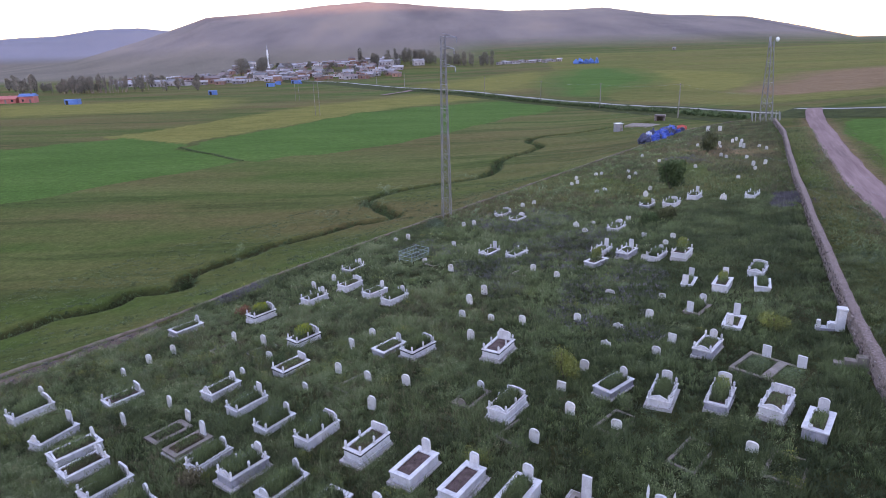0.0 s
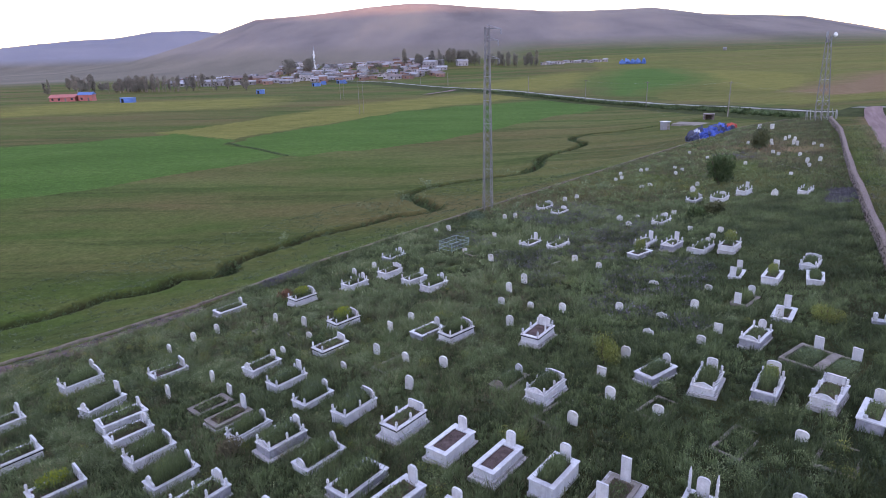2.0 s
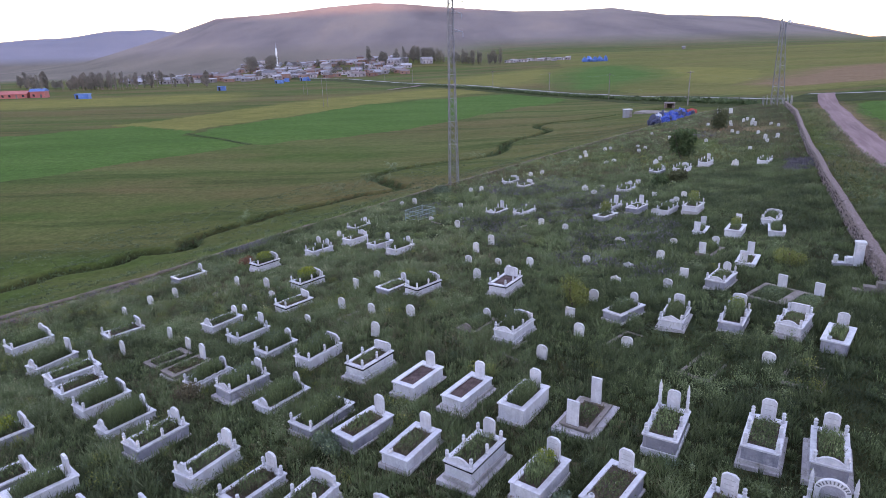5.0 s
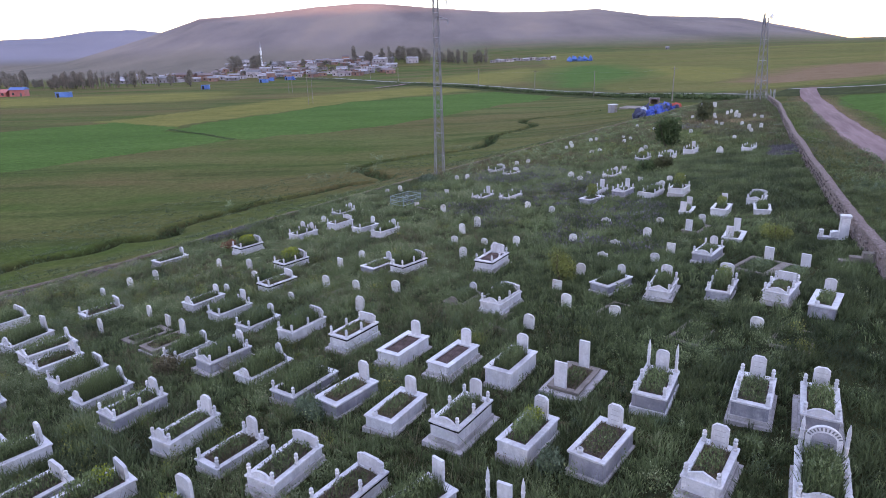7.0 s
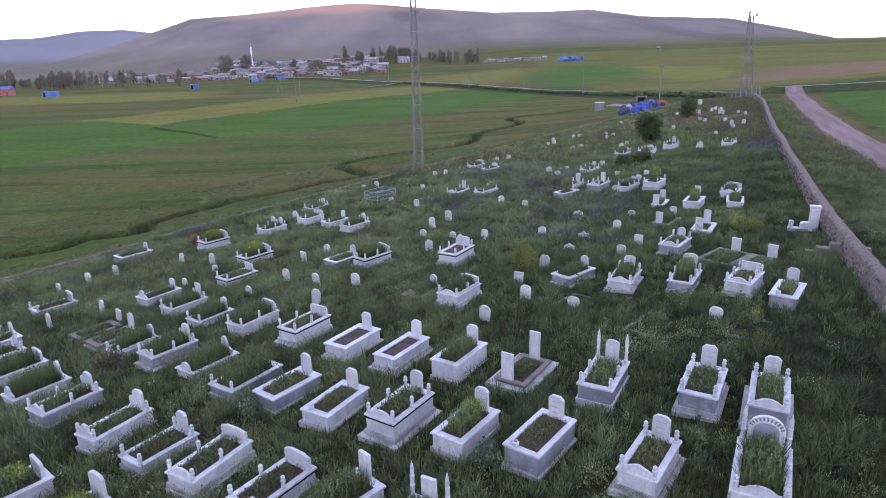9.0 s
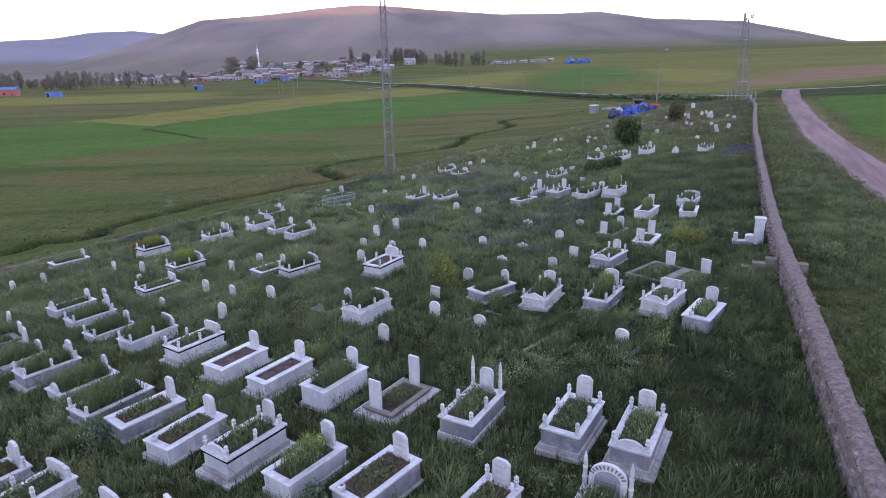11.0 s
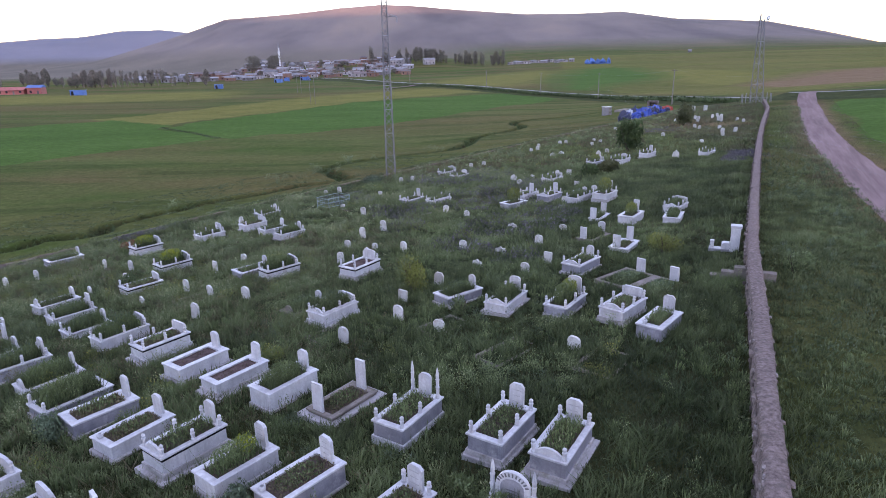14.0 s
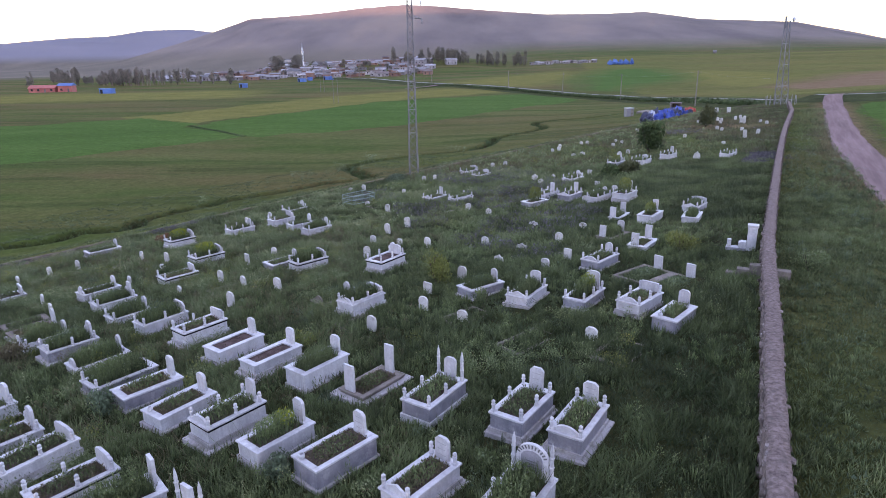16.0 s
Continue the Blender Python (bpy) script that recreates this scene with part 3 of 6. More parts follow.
BOARD = {"curve": [(-0.4, 0), (0.4, 0), (0.4, 0.07), (0.3, 0.08), (0.2, 0.15), (0.08, 0.19), (-0.08, 0.19), (-0.2, 0.15), (-0.3, 0.08), (-0.4, 0.07)],
         "gable": [(-0.38, 0), (0.38, 0), (0.38, 0.06), (0.0, 0.22), (-0.38, 0.06)], "board": [(-0.3, 0), (0.3, 0), (0.3, 0.1), (0.12, 0.16), (0.08, 0.34), (-0.1, 0.38), (-0.3, 0.2)],
         "round": [(-0.26, 0), (0.26, 0)] + arc(0.26, 0.04, 0.26), "slab": [(-0.2, 0), (0.2, 0), (0.2, 0.68), (-0.2, 0.68)], "tall_slab": [(-0.21, 0), (0.21, 0), (0.21, 0.9), (-0.21, 0.9)]}
FILLS = {}


def fill_mesh(kind, n):
    """What grows inside a grave's frame, in three versions of each kind."""
    if (kind, n) in FILLS:
        return FILLS[kind, n]
    s = 100 + 7 * n + len(kind)
    x, y = 0.34, 0.80
    if kind == "grass":
        me = leaf_mesh("plants", [GRASS, WEED, DRY, WEED], stalks(480, x, y, 0.2, 0.02, s, 0.8), leaves(620, (x, y, 0.19), 0.04, s + 1, dome=False), stalks(50, x, y, 0.32, 0.016, s + 2), leaves(300, (x * 1.05, y * 0.7, 0.3), 0.038, s + 3))
    elif kind == "dry":
        me = leaf_mesh("plants", [DRY, GRASS, WEED], joined(stalks(260, x, y, 0.12, 0.02, s, 1.1), leaves(700, (x, y, 0.1), 0.04, s + 3, 0.1, dome=False)), stalks(160, x, y * 0.9, 0.16, 0.018, s + 1, 0.9), leaves(520, (x * 1.05, y * 0.85, 0.19), 0.04, s + 2))
    elif kind == "weeds":
        me = leaf_mesh("plants", [WEED, GRASS, UMBEL, WEED, SAGE if n == 1 else WEED], leaves(1300, (x, y, 0.42), 0.04, s, dome=True), stalks(620, x, y, 0.42, 0.022, s + 1), leaves(40, (x * 1.2, y, 0.5), 0.03, s + 2, low=0.5), stalks(420, x * 1.05, y * 1.03, 0.38, 0.026, s + 3, 0.85), leaves(460, (x * 1.15, y * 0.8, 0.54), 0.04, s + 4))
    elif kind == "tall":
        me = leaf_mesh("plants", [WEED, DRY], stalks(700, x, y, 0.72, 0.03, s), leaves(500, (x, y, 0.6), 0.05, s + 1, dome=True))
    elif kind == "yellow":
        me = leaf_mesh("plants", [WEED, YELLOW, GRASS], leaves(720, (x, y * 0.97, 0.44), 0.06, s), leaves(760, (x, y * 0.85, 0.52), 0.045, s + 1, low=0.35), stalks(260, x, y, 0.38, 0.03, s + 2))
    elif kind == "some_yellow":
        v, f, t = leaves(300, (x * 0.95, y * 0.4, 0.5), 0.04, s + 1, low=0.35)
        me = leaf_mesh("plants", [WEED, YELLOW, GRASS], leaves(1700, (x * 1.1, y * 0.97, 0.48), 0.042, s), (v - np.array([0, y * 0.45, 0]), f, t), stalks(260, x, y, 0.38, 0.03, s + 2))
    elif kind == "tall_yellow":
        me = leaf_mesh("plants", [WEED, SAPLING], leaves(750, (x, y * 0.9, 0.6), 0.06, s), leaves(500, (x, y * 0.85, 0.7), 0.055, s + 1, low=0.3))
    elif kind == "flowers":
        me = leaf_mesh("plants", [WEED, UMBEL], leaves(750, (x * 1.1, y, 0.34), 0.05, s), leaves(90, (x * 1.3, y * 1.1, 0.4), 0.06, s + 1, low=0.4))
    else:
        me = leaf_mesh("plants", [DRY], stalks(40, x, y, 0.07, 0.03, s))
    FILLS[kind, n] = me
    return me


FOOTPRINTS = []
WORDS = {"soil": "bare dark soil", "grass": "green grass", "dry": "dry growth", "weeds": "leafy weeds", "tall": "tall weeds", "yellow": "yellow flowers", "some_yellow": "weeds and some yellow flowers", "tall_yellow": "yellow-green bush", "flowers": "small white flowers"}
HEAD_WORDS = {"arch": "arched headstone", "carved": "lettered arched headstone", "big": "broad arched headstone", "round": "round-topped headstone", "clip": "clipped-corner headstone", "gable": "gabled headboard", "slant": "sloped headboard",
              "scroll": "scrolled headstone", "wave": "scalloped headboard", "flat": "plain upright slab", "block": "low block headstone", "ring": "large lettered arch", "pair": "two headstones", None: "no headstone"}
rnd = random.Random(5)


def inscription(parent, w, h, thick, y, z0, lines, ink=None):
    """Unreadable lettering as plain bars on the face towards the foot."""
    bm = bmesh.new()
    for k in range(lines):
        half, z = w * rnd.uniform(0.45, 0.72), z0 + h * (0.72 - 0.5 * k / max(1, lines - 1))
        block(-half, half, y - thick / 2 - 0.006, y - thick / 2 - 0.001, z, z + 0.022, bm=bm)
    tagged(part("lettering", bm, ink or LETTERS, parent, "dark engraved bars of lettering"), kind="stuff")


def grave(x, y, yaw, long, high, head="arch", fill="grass", posts="", foot=None, panel="white", stripe=False, ledge=0.12, plinth=0.0, head_high=0.0, wavy=False, wide=1.02):
    side = {"white": MARBLE, "grey": GREY_MARBLE, "concrete": CONCRETE}[panel]
    top = CONCRETE if panel == "concrete" else MARBLE
    tone = {"white": "white marble", "grey": "grey marble", "concrete": "rough concrete"}[panel]
    extra = " with black stripe" if stripe else (" with slender spires" if posts == "spires" else "")
    g = thing("grave", x, y, None, yaw, f"{tone} grave{extra}, {HEAD_WORDS[head]}, {WORDS[fill]} inside", "grave", "graves of the cemetery")
    hx, hy = wide / 2, long / 2
    FOOTPRINTS.append((x, y, yaw, hx + plinth + 0.03, hy + plinth + 0.03))
    if plinth:
        bm = block(-hx - plinth, hx + plinth, -hy - plinth, hy + plinth, -0.4, 0.11, 0.015)
        part("base_slab", bm, PLINTH, g, "stained cement base slab")
    for s in (-1, 1):
        bm = block(min(s * hx, s * (hx - 0.09)), max(s * hx, s * (hx - 0.09)), -hy, hy, -0.35, high - 0.07, 0.006)
        part("side_panel", bm, side, g)
        bm = block(-hx + 0.09, hx - 0.09, min(s * hy, s * (hy - 0.09)), max(s * hy, s * (hy - 0.09)), -0.35, high - 0.07, 0.006)
        part("end_panel", bm, side, g)
    if panel != "concrete" and high > 0.58 and int(x * 7 + y * 3) % 3:
        bm = bmesh.new()
        for x0, x1, y0, y1 in ((-hx - 0.05, hx + 0.05, -hy - 0.05, -hy + 0.02), (-hx - 0.05, hx + 0.05, hy - 0.02, hy + 0.05), (-hx - 0.05, -hx + 0.02, -hy + 0.02, hy - 0.02), (hx - 0.02, hx + 0.05, -hy + 0.02, hy - 0.02)):
            block(x0, x1, y0, y1, -0.34, 0.2 + 0.02 * (int(x * 5) % 4), bm=bm)
        part("base_course", bm, PLINTH if int(x * 3) % 2 else MARBLE, g, "projecting lower course")
    if stripe:
        bm = bmesh.new()
        for x0, x1, y0, y1 in ((-hx - 0.02, hx + 0.02, -hy - 0.02, -hy + 0.05), (-hx - 0.02, hx + 0.02, hy - 0.05, hy + 0.02), (-hx - 0.02, -hx + 0.05, -hy + 0.05, hy - 0.05), (hx - 0.05, hx + 0.02, -hy + 0.05, hy - 0.05)):
            block(x0, x1, y0, y1, high - 0.13, high - 0.068, bm=bm)
        part("stripe", bm, STRIPE, g, "polished black band")
    # the coping round the top, wider at head and foot
    o = 0.045
    for s in (-1, 1):
        a, b = s * (hx + o), s * (hx - ledge)
        bm = block(min(a, b), max(a, b), -hy - o, hy + o, high - 0.06, high, 0.01)
        if wavy:
            for k in range(5):
                yk = -hy + 0.25 + k * (long - 0.5) / 4
                slab([(-0.24, 0), (0.24, 0)] + arc(0.24, 0.0, 0.12, 6), 0.07, bm=(w := bmesh.new()))
                bmesh.ops.rotate(w, verts=w.verts, cent=(0, 0, 0), matrix=Matrix.Rotation(math.pi / 2, 3, "Z"))
                bmesh.ops.translate(w, verts=w.verts, vec=(s * (hx - 0.03), yk, high - 0.003))
                tmp = bpy.data.meshes.new("tmp")
                w.to_mesh(tmp), w.free()
                bm.from_mesh(tmp)
                bpy.data.meshes.remove(tmp)
        part("coping", bm, top, g)
        a, b = s * (hy + o), s * (hy - ledge * (1.7 if s > 0 else 1.2))
        bm = block(-hx + ledge + 0.001, hx - ledge - 0.001, min(a, b), max(a, b), high - 0.07, high, 0.012)
        part("coping", bm, top, g)
    ix, iy = hx - ledge, (long - ledge * 2.9) / 2
    cy = -ledge * 0.25
    bm = bmesh.new()
    bmesh.ops.create_grid(bm, x_segments=5, y_segments=9, size=1.0)
    for v in bm.verts:
        v.co = Vector((v.co.x * (ix + 0.03), v.co.y * (iy + 0.03) + cy, high - (0.075 if fill == "soil" else 0.05) + 0.035 * noise.noise(Vector((v.co.x * 2 + x, v.co.y * 3 + y, 0)))))
    part("soil", bm, SOIL, g, "dark bare soil")
    me = fill_mesh(fill, rnd.randrange(3))
    ob = tagged(link("greenery", me, g, WORDS[fill] if fill != "soil" else "sparse dry stems"), kind="stuff")
    ob.matrix_basis = pose(0, cy, high - 0.08, 0, 0, 180 * rnd.randrange(2)) @ Matrix.Diagonal((ix / 0.36, iy / 0.82, rnd.uniform(1.05, 1.7), 1))
    # headstone at the head end
    at = hy - 0.13
    if head == "pair":
        for px, shape, hh, ww in ((-0.02, "clip", 0.46, 0.34), (-0.3, "round", 0.5, 0.15)):
            bm = slab([(q + px, z) for q, z in head_outline(shape, ww, hh)], 0.09)
            part("headstone", bm, MARBLE, g, m=Matrix.Translation((0, at + (0.0 if px > -0.1 else 0.1), high - 0.004)))
    elif head:
        w, h = HEAD_SIZE[head]
        h = head_high or h * rnd.uniform(0.78, 0.9)
        lean = rnd.uniform(-2.5, 2.5)
        if head == "ring":
            bm = slab([(-w, 0), (w, 0)] + arc(w, 0.42, 0.36, 14), 0.1)
        else:
            bm = slab(head_outline(head, w, h), 0.09)
        stone = part("headstone", bm, MARBLE, g, m=pose(0, at, high - 0.006, lean, 0, 0))
        if head in ("clip", "carved") and (head == "carved" or y < 16.5):
            inscription(stone, w, h, 0.09, 0, 0.0, 6 if head == "carved" else 3, FAINT)
        if head == "ring":
            bm = bmesh.new()
            for k in range(11):
                a = math.pi * (0.12 + 0.76 * k / 10)
                made = bmesh.ops.create_cube(bm, size=1.0)["verts"]
                bmesh.ops.scale(bm, vec=(0.035, 0.006, 0.085), verts=made)
                bmesh.ops.rotate(bm, verts=made, cent=(0, 0, 0), matrix=Matrix.Rotation(-(a - math.pi / 2), 3, "Y"))
                bmesh.ops.translate(bm, vec=(0.35 * math.cos(a), -0.054, 0.42 + 0.29 * math.sin(a)), verts=made)
            tagged(part("lettering", bm, LETTERS, stone, "curved row of black letter bars"), kind="stuff")
            bm = slab([(-0.27, 0.05), (0.27, 0.05)] + arc(0.27, 0.42, 0.2, 10), 0.012)
            part("inner_panel", bm, GREY_MARBLE, stone, "grey recessed panel", m=Matrix.Translation((0, -0.055, 0)))
            inscription(stone, 0.25, 0.42, 0.125, 0, 0.05, 4)
    if foot == "vase":
        link("vase", VASE, g, "round marble flower vase", pose(-0.2, -hy + ledge * 0.6, high - 0.004))
    elif foot:
        bm = slab([(q, z) for q, z in BOARD[foot]], 0.07)
        part("footboard", bm, MARBLE if panel != "concrete" or "slab" in foot else top, g, m=pose(-0.12 if "slab" in foot else 0, -hy + 0.08, high - 0.005))
    spots = {"two": [(-1, -1), (1, -1)], "four": [(-1, -1), (1, -1), (-1, 0.93), (1, 0.93)], "six": [(-1, -1), (1, -1), (-1, 0), (1, 0), (-1, 0.93), (1, 0.93)],
             "spires": [(-1, -1), (1, -1), (-1, -0.05), (1, -0.05), (-1, 0.93), (1, 0.93)]}.get(posts, [])
    for sx, sy in spots:
        tall = posts == "spires" and sy > 0.5
        link("spire" if tall else "post", SPIRE if tall else POST, g, "", pose(sx * (hx - 0.06), sy * (hy - 0.06), high - 0.004, 0, 0, rnd.uniform(0, 90)))
    return g


STONES = {}


def headstone(x, y, h, shape):
    h *= 0.9
    w = {"shell": 0.36, "flat": 0.23, "clip": 0.24, "gable": 0.3}.get(shape, 0.235) * (1.0 if h < 1 else 1.6)
    key = (shape, round(h, 1))
    if key not in STONES:
        out = head_outline("arch" if shape == "round" else shape, w, h + 0.25)
        bm = slab([(q, z - 0.25) for q, z in out], 0.11)
        bmesh.ops.bevel(bm, geom=list(bm.edges), offset=0.012, segments=1, affect="EDGES")
        STONES[key] = done("headstone", bm, OLD_STONE)
    ob = new("headstone", STONES[key])
    ob.matrix_basis = pose(x, y, float(land(x, y)), rnd.gauss(0, 2.5), rnd.gauss(0, 2.5), rnd.uniform(-48, -28))
    word = {"shell": "rough low weathered boulder marker", "flat": "plain white slab headstone", "clip": "clipped-corner white headstone", "gable": "gabled pale headstone"}.get(shape, "small round-topped white headstone")
    tagged(ob, word + " standing alone in grass", "headstone", "single headstones")
    FOOTPRINTS.append((x, y, -45, 0.2, 0.06))


# front rows
grave(-1.38, 21.94, -34, 1.99, 0.58, head='arch', fill='soil', ledge=.16, plinth=0.13, wide=0.99)
grave(0.52, 20.58, -35, 2.05, 0.59, head='arch', fill='soil', ledge=.16, plinth=0.17, wide=0.89)
grave(2.51, 19.45, -35, 1.94, 0.69, head='clip', fill='weeds', ledge=.16, plinth=0.05, wide=0.98)
grave(6.70, 16.97, -31, 1.94, 0.70, head='arch', fill='grass', posts='spires', panel='grey', head_high=.68, wide=0.98)
grave(9.24, 15.97, -32, 1.91, 0.71, head='clip', fill='grass', posts='six', panel='grey', plinth=0.13, head_high=.68, wide=0.97)
grave(10.66, 15.08, -30, 1.93, 0.67, head='clip', fill='grass', posts='four', foot='curve', panel='grey', plinth=0.18, wide=0.90)
grave(8.76, 11.82, -30, 2.09, 0.70, head='ring', fill='weeds', posts='spires', foot='curve', plinth=0.07, wide=1.07)
grave(6.65, 12.85, -37, 1.84, 0.63, head='clip', fill='dry', posts='four', foot='gable', plinth=0.16, wide=0.87)
grave(0.63, 16.26, -35, 1.91, 0.76, head='arch', fill='grass', posts='six', foot='curve', stripe=True, plinth=0.20, wide=0.97)
grave(-1.40, 17.39, -32, 1.94, 0.52, head='arch', fill='dry', foot='vase', ledge=.16, plinth=0.10, wide=1.00)
grave(-3.17, 18.73, -38, 1.97, 0.54, head='clip', fill='dry', ledge=.17, plinth=0.05, head_high=.68, panel='grey', wide=1.00)
grave(2.46, 15.09, -37, 1.85, 0.65, head='clip', fill='some_yellow', ledge=.14, plinth=0.05, wide=0.92)
grave(4.31, 14.19, -39, 1.96, 0.68, head='clip', fill='dry', panel='grey', ledge=.11, foot='vase', plinth=0.07, wide=0.96)
grave(-10.77, 19.31, -34, 1.95, 0.54, head='clip', fill='grass', posts='six', foot='gable', panel='grey', plinth=0.07, wide=1.00)
grave(-8.15, 17.35, -30, 1.95, 0.54, head='clip', fill='grass', posts='four', foot='board', plinth=0.07, wide=0.86)
grave(-6.26, 16.00, -35, 1.81, 0.37, head='clip', fill='dry', posts='four', plinth=0.05, wide=0.96)
grave(-4.37, 14.77, -30, 1.98, 0.59, head='wave', fill='grass', posts='six', foot='curve', plinth=0.08, wide=0.96)
grave(-2.42, 13.46, -36, 1.95, 0.49, head='wave', fill='dry', posts='six', stripe=True, plinth=0.07, wide=0.93)
grave(-0.71, 12.59, -45, 1.99, 0.49, head='flat', fill='weeds', plinth=0.07, wide=1.00)
grave(-9.59, 14.30, -40, 1.93, 0.52, head='slant', fill='some_yellow', plinth=0.05)
grave(1.02, 11.23, -31, 1.93, 0.55, head='flat', fill='weeds', posts='spires', plinth=0.07)
grave(-11.50, 14.54, -35, 1.93, 0.50, head='slant', fill='grass', posts='four', panel='grey')
grave(-7.13, 12.78, -35, 1.93, 0.50, head='big', fill='some_yellow', plinth=0.05)
# rows beside the kerb
grave(-22.76, 30.39, -34, 2.09, 0.55, head='slant', fill='weeds', posts='four', plinth=0.05, wide=0.96)
grave(-19.72, 27.54, -26, 2.04, 0.49, head='flat', fill='weeds', foot='board', plinth=0.07, wide=0.93)
grave(-17.68, 25.80, -39, 2.12, 0.57, head='scroll', fill='grass', foot='gable', plinth=0.05, wide=1.03)
grave(-16.53, 24.42, -37, 1.89, 0.48, head='round', fill='dry', posts='four', plinth=0.05, wide=0.97)
grave(-14.60, 22.69, -36, 1.93, 0.49, head='slant', fill='weeds', posts='two', plinth=0.05, wide=0.96)
grave(-12.72, 20.91, -35, 1.92, 0.39, head='scroll', fill='weeds', foot='board', plinth=0.05, wide=0.91)
grave(-20.97, 22.80, -36, 1.93, 0.52, head='slant', fill='grass', stripe=True)
grave(-17.27, 20.31, -39, 1.93, 0.52, head='slant', fill='yellow', posts='four', panel='grey')
grave(-15.18, 17.21, -39, 1.93, 0.52, head='gable', fill='grass', panel='grey')
grave(-13.35, 16.64, -40, 1.93, 0.57, head='clip', fill='weeds', ledge=.16)
grave(-24.12, 25.93, -35, 1.93, 0.52, head='clip', fill='grass', posts='four')
grave(-18.11, 31.32, -39, 1.93, 0.35, head='slant', fill='flowers', posts='two')
# middle rows
grave(-12.50, 31.16, -34, 1.93, 0.44, head='round', fill='grass', foot='board', plinth=0.07, wide=0.98)
grave(-10.41, 29.04, -37, 1.94, 0.44, head='flat', fill='weeds', posts='four', wide=0.95)
grave(-8.43, 26.92, -36, 1.81, 0.37, head='round', fill='weeds', posts='two', wide=0.96)
grave(-6.04, 25.37, -34, 2.06, 0.55, head='slant', fill='weeds', posts='six', wide=0.91)
grave(-3.51, 23.70, -35, 1.93, 0.71, head='block', fill='dry', posts='six', stripe=True, plinth=0.18, wide=0.94)
grave(-13.80, 27.17, -37, 1.93, 0.13, head=None, fill='grass', panel='concrete', ledge=.16, head_high=.4)
grave(-12.22, 25.64, -37, 1.93, 0.30, head='round', fill='dry', panel='concrete', ledge=.16, head_high=.75, plinth=0.10)
grave(-10.70, 24.23, -33, 1.87, 0.37, head='round', fill='weeds', posts='two', wavy=True, wide=0.87)
grave(-8.77, 23.01, -38, 1.92, 0.56, head='clip', fill='weeds', posts='six', foot='gable', panel='grey', plinth=0.17, wide=1.00)
grave(-6.82, 21.80, -36, 2.02, 0.30, head='scroll', fill='weeds', foot='round', wide=0.98)
grave(-4.84, 19.93, -34, 2.20, 0.44, head=None, fill='weeds', posts='two', panel='grey', plinth=0.07, wide=1.11)
grave(4.54, 18.58, -35, 1.93, 0.24, head='flat', fill='dry', foot='tall_slab', panel='concrete', ledge=.13, plinth=0.24, head_high=.98)
# back rows
grave(-8.00, 53.05, -34, 1.99, 0.40, head='round', fill='grass', posts='four', panel='grey', wide=1.00)
grave(-7.59, 47.95, -37, 1.91, 0.53, head='gable', fill='dry', posts='four', plinth=0.10, wide=0.96)
grave(-10.01, 45.44, -38, 1.95, 0.49, head='round', fill='grass', posts='six', plinth=0.13, wide=0.97)
grave(-5.33, 45.41, -42, 1.86, 0.52, head='round', fill='grass', posts='two', plinth=0.07, wide=0.94)
grave(-3.68, 43.76, -41, 1.98, 0.48, head='round', fill='weeds', posts='four', plinth=0.07, wide=0.97)
grave(-13.41, 42.67, -38, 1.87, 0.60, head='slant', fill='yellow', posts='four', stripe=True, plinth=0.07, wide=1.00)
grave(-9.15, 37.35, -39, 1.94, 0.52, head='slant', fill='yellow', posts='six', stripe=True, plinth=0.05, wide=1.00)
grave(-9.05, 33.21, -39, 1.93, 0.43, head='slant', fill='dry', posts='two', stripe=True)
grave(-18.50, 41.45, -37, 2.14, 0.46, head='round', fill='grass', ledge=.12, plinth=0.08, panel='grey', wide=1.01)
grave(-3.39, 34.63, -41, 1.93, 0.39, head='round', fill='grass', panel='grey')
grave(-1.61, 33.76, -42, 1.99, 0.57, head='slant', fill='weeds', posts='six', stripe=True, plinth=0.10, wide=0.98)
grave(3.03, 32.44, -32, 1.98, 0.69, head='pair', fill='soil', posts='six', stripe=True, plinth=0.16, wide=1.04)
grave(2.84, 25.98, -36, 1.91, 0.59, head='wave', fill='weeds', posts='six', foot='curve', plinth=0.13, wavy=True, wide=1.00)
# rows beside the stone wall
grave(8.12, 27.14, -49, 1.93, 0.49, head='round', fill='weeds', panel='grey', ledge=.14, plinth=0.07, wide=0.97)
grave(10.11, 26.02, -30, 1.99, 0.47, head='carved', fill='weeds', posts='four', foot='gable', plinth=0.13, wide=0.99)
grave(12.44, 25.23, -34, 1.97, 0.50, head='big', fill='some_yellow', posts='six', panel='grey', plinth=0.05, wide=0.94)
grave(14.47, 24.20, -41, 1.95, 0.60, head='block', fill='dry', posts='six', foot='curve', plinth=0.08, wide=0.98)
grave(15.36, 22.57, -39, 1.91, 0.53, head='clip', fill='grass', panel='grey', ledge=.18, foot='vase', wide=0.91)
grave(14.09, 30.57, -40, 2.00, 0.53, head='round', fill='grass', posts='four', foot='curve', panel='grey', plinth=0.08, wide=0.95)
grave(17.04, 33.96, -33, 2.00, 0.27, head='flat', fill='dry', foot='slab', ledge=.2, wide=1.01)
grave(15.99, 36.70, -42, 2.04, 0.15, head='clip', fill='weeds', foot='slab', ledge=.16, panel='concrete', wide=0.99)
grave(17.44, 41.84, -31, 1.89, 0.20, head='flat', fill='grass', foot='slab', ledge=.16, wide=0.77)
grave(19.03, 40.13, -34, 2.00, 0.56, head='flat', fill='tall_yellow', ledge=.16, wide=0.98)
grave(22.57, 42.46, -36, 1.93, 0.43, head='wave', fill='weeds', posts='six', foot='gable')
